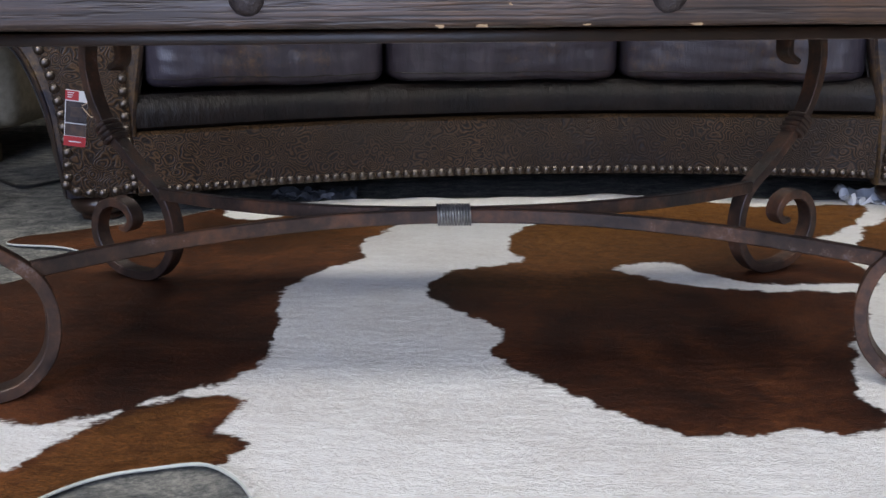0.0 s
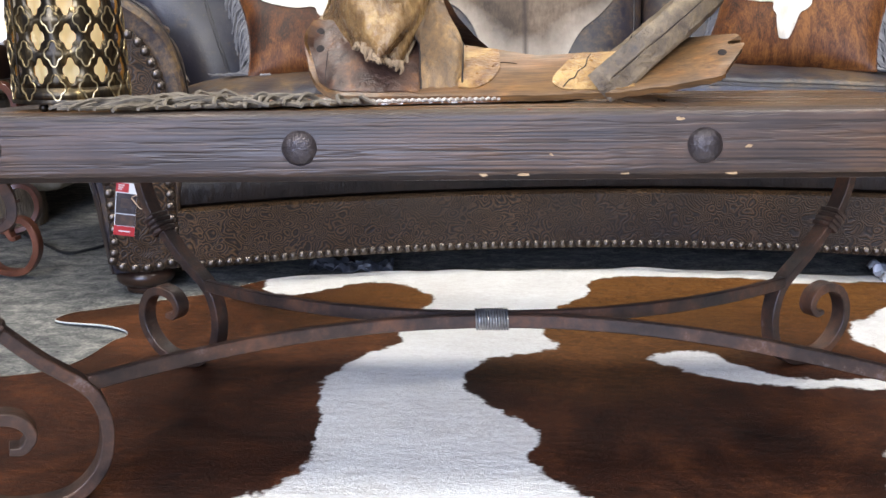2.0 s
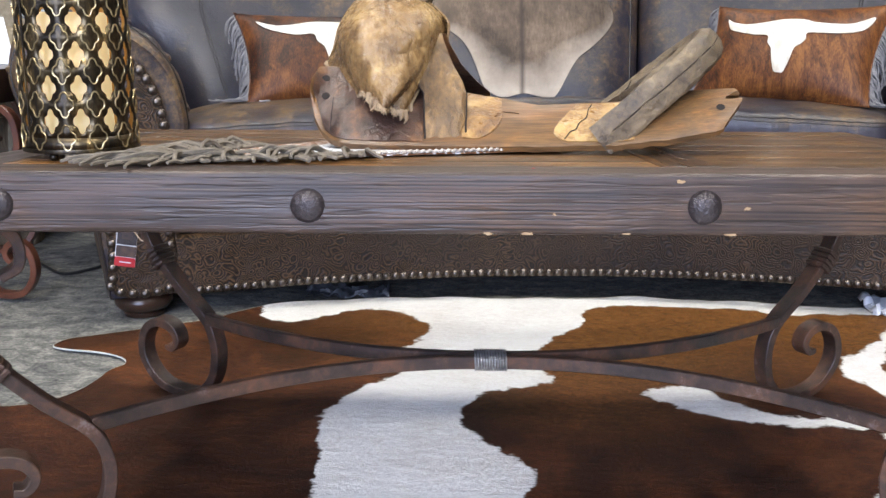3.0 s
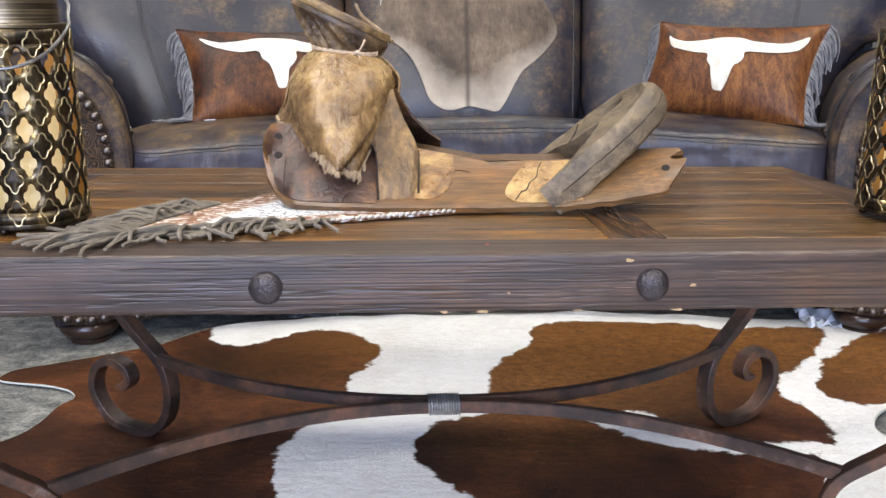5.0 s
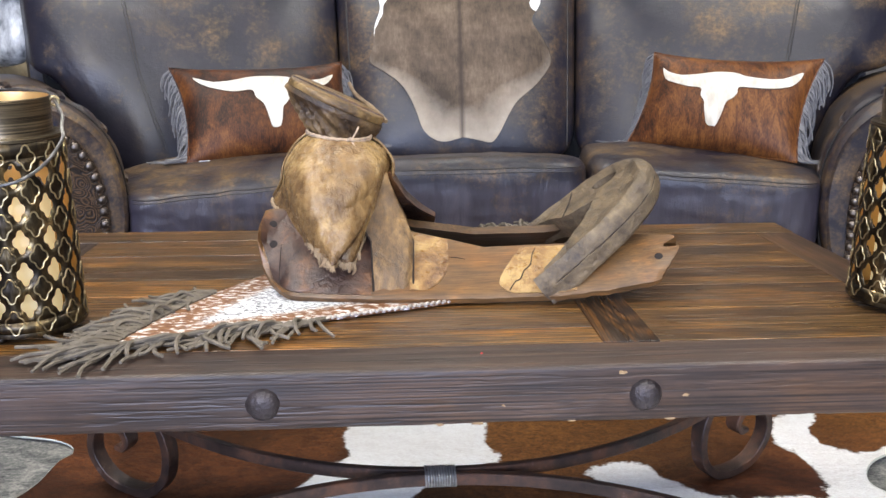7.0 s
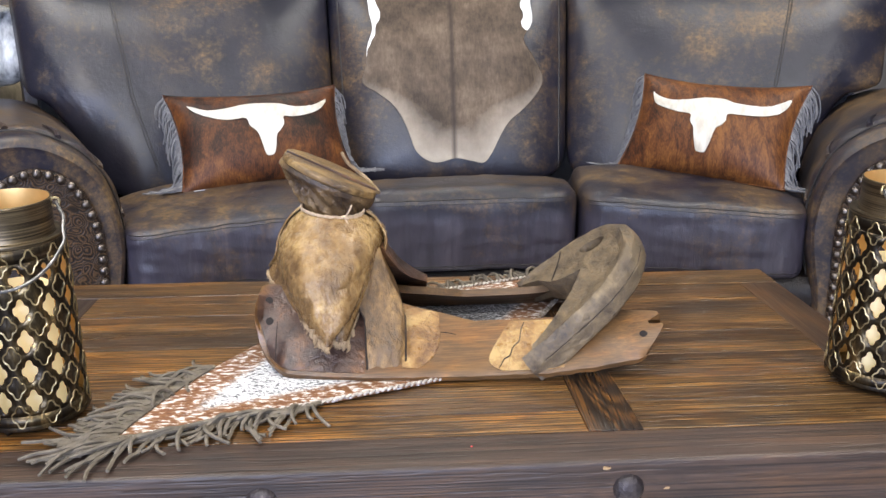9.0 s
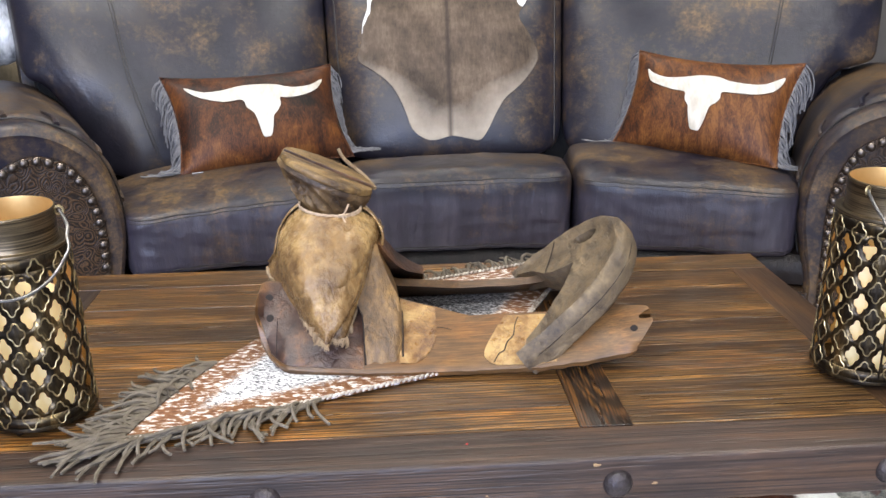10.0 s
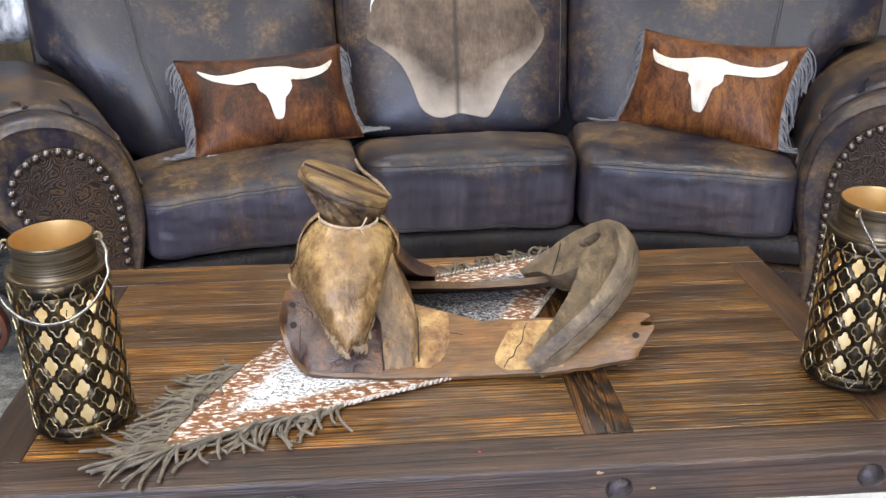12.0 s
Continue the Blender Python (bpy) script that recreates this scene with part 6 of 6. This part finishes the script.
def build_pillow(corner, ex, lean, w, h, label, skull, hide):
    """corner: lower left; ex: along the lower edge."""
    ex = Vector(ex).normalized()
    back = V(-ex.y, ex.x, 0)
    up = V(0, 0, math.cos(lean)) + back * math.sin(lean)
    nf = ex.cross(up).normalized()
    if nf.y > 0:
        nf = -nf
    c0 = Vector(corner) + ex * w / 2 + up * h / 2
    pil = thing("throw_pillow", c0, label, "throw pillow", "longhorn throw pillows")

    def surf(u, v, s):
        pin = 1 - 0.10 * (1 - u * u) * abs(v) - 0.0
        puff = 0.072 * (max(0, 1 - abs(u) ** 2.2) * max(0, 1 - abs(v) ** 2.2)) ** 0.54
        x = u * w / 2 * (1 - 0.092 * (1 - v * v) * abs(u))
        y = v * h / 2 * (1 - (0.15 if v > 0 else 0.05) * (1 - u * u))
        n = 0.0016 * noise.noise((u * 3, v * 3, s))
        return ex * x + up * y + nf * (s * (puff + n))

    bm = bmesh.new()
    n = 36
    rows_ = {}
    for s in (1, -1):
        for j in range(n + 1):
            for i in range(n + 1):
                u, v = -1 + 2 * i / n, -1 + 2 * j / n
                rim = i in (0, n) or j in (0, n)
                key = (i, j, 0 if rim else s)
                if key not in rows_:
                    rows_[key] = bm.verts.new(surf(u, v, s))
        for j in range(n):
            for i in range(n):
                q = []
                for a, b in ((i, j), (i + 1, j), (i + 1, j + 1), (i, j + 1)):
                    rim = a in (0, n) or b in (0, n)
                    q.append(rows_[(a, b, 0 if rim else s)])
                bm.faces.new(q)
    part("cover", fix(bm), hide, pil, "glossy red-brown brindle hide cover")
    pts = [surf(u, v, 0) for u, v in [(-1 + 0.05 * k, -1) for k in range(40)] + [(1, -1 + 0.05 * k) for k in range(40)] + [(1 - 0.05 * k, 1) for k in range(40)] + [(-1, 1 - 0.05 * k) for k in range(40)]]
    part("piping", tube(bmesh.new(), pts, 0.0026, 5, closed=True), hide, pil)
    at_ = surf(-0.82, -1, 0) + nf * 0.008 - up * 0.002
    bm = box(bmesh.new(), -0.014, 0.014, -0.010, 0.010, -0.0005, 0.0005, 0, 1)
    bmesh.ops.transform(bm, matrix=Matrix.Translation(at_) @ Matrix((ex, nf, ex.cross(nf))).transposed().to_4x4(), verts=bm.verts)
    part("care_label", bm, WHITE, pil, "small white sewn label", False)
    # longhorn skull, cut from white hide
    ring_ = smooth_outline(skull, 3)
    us = np.linspace(-0.98, 0.98, 170)
    vs_ = np.linspace(-0.9, 0.9, 110)
    gu, gv = np.meshgrid(us, vs_)
    sd = inside(gu * 0.5, gv, ring_)
    bm = bmesh.new()
    idx = {}
    du, dv = us[1] - us[0], vs_[1] - vs_[0]
    gy_, gx_ = np.gradient(sd)
    kept = sd > 0
    for j in range(109):
        for i in range(169):
            if kept[j:j + 2, i:i + 2].any():
                q = []
                for b, a in ((j, i), (j, i + 1), (j + 1, i + 1), (j + 1, i)):
                    if (b, a) not in idx:
                        u, v = us[a], vs_[b]
                        if not kept[b, a]:
                            g = gx_[b, a] ** 2 + gy_[b, a] ** 2 + 1e-12
                            u -= min(1.4, max(-1.4, sd[b, a] * gx_[b, a] / g)) * du
                            v -= min(1.4, max(-1.4, sd[b, a] * gy_[b, a] / g)) * dv
                        idx[(b, a)] = bm.verts.new(surf(float(u), float(v), 1) + nf * 0.0022)
                    q.append(idx[(b, a)])
                bm.faces.new(q)
    sk = part("longhorn_patch", fix(bm), SKULL, pil, "white hide longhorn skull applique")
    m = sk.modifiers.new("thickness", "SOLIDIFY")
    m.thickness, m.offset = 0.002, 0
    rng = random.Random(len(label))
    for s in (-1, 1):
        bm = bmesh.new()
        for k in range(84):
            v = -0.97 + 1.95 * (k + rng.random()) / 84
            p = surf(s, v, 0)
            ln = rng.uniform(0.060, 0.098)
            out = rng.uniform(0.008, 0.030)
            q = [p, p + ex * s * out * 0.7 + V(0, 0, -ln * 0.25) + nf * rng.uniform(0, 0.008), p + ex * s * out + V(0, 0, -ln * 0.65) + nf * rng.uniform(-0.004, 0.012), p + ex * s * (out + rng.uniform(-0.012, 0.008)) + V(0, 0, -ln) + nf * rng.uniform(-0.004, 0.016)]
            base_z = 0.488 - c0.z
            for t in q:
                if t.z < base_z + 0.012:
                    t += ex * s * (base_z + 0.012 - t.z) * 0.8
                    t.z = base_z + 0.012 + rng.uniform(0, 0.006)
            tube(bm, spline(q, 3), 0.0020, 5)
        tagged(part("fringe", fix(bm), SUEDE_GREY, pil, "soft grey suede fringe"), kind="stuff")
    return pil


build_pillow((-0.578, 2.44, 0.492), (math.cos(radians(21)), math.sin(radians(21)), 0), radians(37), 0.48, 0.29, "brown brindle hide pillow with white longhorn, beside the curled arm", SKULL_A, BRINDLE)
build_pillow((0.607, 2.630, 0.500), (0.368, -0.29, 0), radians(34), 0.47, 0.30, "rust-brown brindle hide pillow with white longhorn, tilted on its corner", SKULL_B, BRINDLE_RUST)

# ---- the hide thrown over the middle back cushion ----
TH_OUT = smooth_outline([(-0.98, 0.490), (-1.7, 0.497), (-2.36, 0.524), (-2.75, 0.575), (-3.2, 0.625), (-3.75, 0.66), (-4.6, 0.69), (-5.35, 0.715), (-5.1, 0.765), (-4.95, 0.82), (-4.6, 0.87), (-4.75, 0.93), (-4.3, 0.995),
                         (0.0, 0.998), (4.2, 0.995), (4.75, 0.93), (4.8, 0.88), (4.3, 0.835), (4.95, 0.78), (5.45, 0.725), (5.15, 0.685), (4.3, 0.64), (3.4, 0.605), (2.84, 0.565), (2.3, 0.515), (1.8, 0.487), (1.1, 0.492), (0.07, 0.501)], 4)
gx, gy = np.meshgrid(np.linspace(-5.6, 5.6, 150), np.linspace(0.46, 1.0, 150))
sd = inside(gx / 20.0, gy, [(a / 20.0, b) for a, b in TH_OUT])
kept = sd > 0
gy_, gx_ = np.gradient(sd)
bm = bmesh.new()
idx, vals = {}, []
thr_du, thr_dv = 11.2 / 149, 0.54 / 149
for j in range(149):
    for i in range(149):
        if kept[j:j + 2, i:i + 2].any():
            q = []
            for b, a in ((j, i), (j, i + 1), (j + 1, i + 1), (j + 1, i)):
                if (b, a) not in idx:
                    th, z = float(gx[b, a]), float(gy[b, a])
                    if not kept[b, a]:
                        g = gx_[b, a] ** 2 + gy_[b, a] ** 2 + 1e-12
                        th -= float(min(1.4, max(-1.4, sd[b, a] * gx_[b, a] / g))) * thr_du
                        z -= float(min(1.4, max(-1.4, sd[b, a] * gy_[b, a] / g))) * thr_dv
                    c = (z - 0.425) / 0.590 * 2 - 1
                    aa = th / 6.95
                    bb = -max(0.0, 1 - abs(aa) ** 9 - abs(c) ** 9) ** (1 / 9)
                    p = cushion_map(aa, bb, c, -6.95, 6.95, "middle")
                    n_ = (polar(th, 1, 0) - polar(th, 0, 0))
                    wob = 0.0025 * noise.noise((th * 0.8, z * 8, 2))
                    idx[(b, a)] = bm.verts.new(p - n_ * (0.006 + wob))
                    side = max(abs(th) - 4.15 - 9.0 * max(0.0, 0.885 - z) - 5.0 * max(0.0, z - 0.93) + 0.25 * noise.noise((th * 2, z * 30, 4)), 0)
                    vals.append((max(0.0, float(sd[b, a])) + 0.13 * min(1, max(0, (z - 0.55) / 0.20)), float(th) / 20.0, side * 0.2))
                q.append(idx[(b, a)])
            bm.faces.new(q)
bm.verts.index_update()
throw = part("cowhide_throw", bm, THROW, None)
for c, key in enumerate(("edge", "spine", "white")):
    throw.data.attributes.new(key, "FLOAT", "POINT").data.foreach_set("value", [v[c] for v in vals])
m_ = throw.modifiers.new("thickness", "SOLIDIFY")
m_.thickness, m_.offset = 0.003, 0
tagged(throw, "taupe cowhide throw with pale edges draped over the sofa", "throw")

# ---- the price tag on the table leg ----
tag = thing("price_tag", (-0.656, 1.737, 0.340), "red and white price tag tied to the table leg", "price tag")
part("card", box(bmesh.new(), -0.019, 0.019, -0.0008, 0.0008, -0.102, 0.0, 0.0004, 1), WHITE, tag, "", False)
part("red_band", box(bmesh.new(), -0.019, 0.004, -0.0016, -0.0009, -0.018, -0.001, 0, 1), RED, tag, "", False)
part("picture_block", box(bmesh.new(), -0.0175, 0.019, -0.0016, -0.0009, -0.059, -0.020, 0, 1), BOLT, tag, "", False)
part("picture_block", box(bmesh.new(), -0.009, 0.011, -0.0022, -0.0017, -0.048, -0.030, 0, 1), BLACK, tag, "", False)
part("picture_block", box(bmesh.new(), -0.0175, 0.019, -0.0016, -0.0009, -0.083, -0.061, 0, 1), BLACK, tag, "", False)
part("red_band", box(bmesh.new(), -0.019, 0.019, -0.0016, -0.0009, -0.102, -0.084, 0, 1), RED, tag, "", False)
part("text_bar", box(bmesh.new(), -0.010, 0.011, -0.0022, -0.0017, -0.0945, -0.0925, 0, 1), WHITE, tag, "", False)
for k in range(3):
    part("text_bar", box(bmesh.new(), -0.015, -0.004 - 0.002 * k, -0.0022, -0.0017, -0.0055 - 0.004 * k, -0.0040 - 0.004 * k, 0, 1), WHITE, tag, "", False)
part("string", tube(bmesh.new(), spline([(0.010, -0.001, -0.026), (0.022, -0.006, -0.018), (0.036, -0.016, -0.012), (0.046, -0.030, -0.018), (0.040, -0.038, -0.032), (0.030, -0.022, -0.040), (0.010, -0.002, -0.028)], 5), 0.0010, 5), TWINE, tag)
tag.rotation_euler = (radians(3), radians(9), radians(8))

# ---- what shows beside the sofa ----
et = thing("end_table", (-1.52, 2.55, 0), "dark wooden end table on red-brown scroll legs", "end table")
part("tabletop", box(bmesh.new(), -0.36, 0.36, -0.33, 0.33, 0.50, 0.585, 0.008), DARKWOOD, et)
for sx, sy in ((1, -1), (-1, -1), (1, 1), (-1, 1)):
    pts = [V(sx * ((0.28 if sy < 0 else 0.04) + p.x * 0.9), sy * (0.23 + p.x * 0.25), p.y * 1.08) for p in spline([(u, z, 0) for u, z in LEG], 5)]
    part("leg", bar(bmesh.new(), pts, (0, 1, 0), 0.03, 0.016, 0.6), MAHOG, et)
card = part("paper_card", box(bmesh.new(), -1.52, -1.245, 2.600, 2.603, 0.5865, 0.712, 0.0006, 1), WHITE, None)
for v in card.data.vertices:
    v.co.y += (v.co.z - 0.5865) * 0.2
    v.co.x += (v.co.z - 0.5865) * -0.25
tagged(card, "white paper card standing on the end table", "card")
stump = thing("log_stool", (-1.55, 2.98, 0), "bark-covered log stool on the carpet", "stool")
bm = bmesh.new()
lathe(bm, [(0.15, 0.0), (0.155, 0.05), (0.14, 0.2), (0.145, 0.35), (0.15, 0.42), (0.14, 0.43)], 30)
for v in bm.verts:
    a = math.atan2(v.co.y, v.co.x)
    v.co.xy *= 1 + 0.05 * noise.noise((math.cos(a) * 3, math.sin(a) * 3, v.co.z * 2))
part("log", bm, BARK, stump)
bm = bmesh.new()
tube(bm, spline([(-1.38, 2.80, 0.006), (-1.25, 2.66, 0.006), (-1.15, 2.56, 0.006), (-1.10, 2.60, 0.006), (-1.06, 2.68, 0.006), (-1.0, 2.85, 0.006)], 8), 0.0045, 6)
tagged(part("power_cable", bm, CABLE), "thin black power cable lying on the carpet", "cable")
loveseat = thing("tan_armchair", (-1.95, 3.35, 0), "tan upholstered armchair behind the leather sofa", "armchair")
for nm, dims in (("seat_base", (-0.45, 0.45, -0.4, 0.4, 0.115, 0.45)), ("arm", (0.40, 0.66, -0.45, 0.42, 0.115, 0.69)), ("arm", (-0.66, -0.40, -0.45, 0.42, 0.115, 0.69)), ("backrest", (-0.6, 0.6, 0.36, 0.6, 0.115, 1.0))):
    part(nm, box(bmesh.new(), *dims, 0.07, 4), TAN, loveseat)
for k in range(4):
    bm = bmesh.new()
    lathe(bm, [(0.03, 0.0), (0.035, 0.05), (0.03, 0.117)], 14, (0.5 * (-1) ** k, 0.33 * (1 if k > 1 else -1), 0))
    part("foot", bm, DARKWOOD, loveseat)
sp = thing("silver_pillow", (-1.30, 3.10, 0.815), "silver and white brushed hide pillow on the tan armchair", "throw pillow")
bm = superbox(14, 3)
for v in bm.verts:
    v.co = V(v.co.x * 0.20, v.co.y * 0.07, v.co.z * 0.125)
bmesh.ops.rotate(bm, verts=bm.verts, matrix=Euler((radians(-20), 0, radians(-25))).to_matrix())
part("cover", bm, SILVER, sp)


def film_sheet(x0, x1, y0, y1, high, seed, m, label):
    bm = bmesh.new()
    n = 24
    g = [[bm.verts.new((x0 + (x1 - x0) * i / n, y0 + (y1 - y0) * j / 10 + 0.02 * noise.noise((i * 0.3, j * 0.5, seed)), 0.004 + high * abs(noise.noise((i * 0.3, j * 0.5, seed + 3))) + high * 0.5 * j / 10)) for i in range(n + 1)] for j in range(11)]
    for j in range(10):
        for i in range(n):
            bm.faces.new((g[j][i], g[j][i + 1], g[j + 1][i + 1], g[j + 1][i]))
    sheet = part("film_sheet", bm, m)
    mod = sheet.modifiers.new("thickness", "SOLIDIFY")
    mod.thickness = 0.001
    tagged(sheet, label, "film", "film sheets")


film_sheet(0.98, 1.20, 2.20, 2.30, 0.040, 1, PLASTIC, "crumpled whitish film sheet tucked under the sofa")
film_sheet(-0.43, -0.21, 2.335, 2.40, 0.024, 6, GREY_FILM, "crumpled grey film sheet behind the rug")
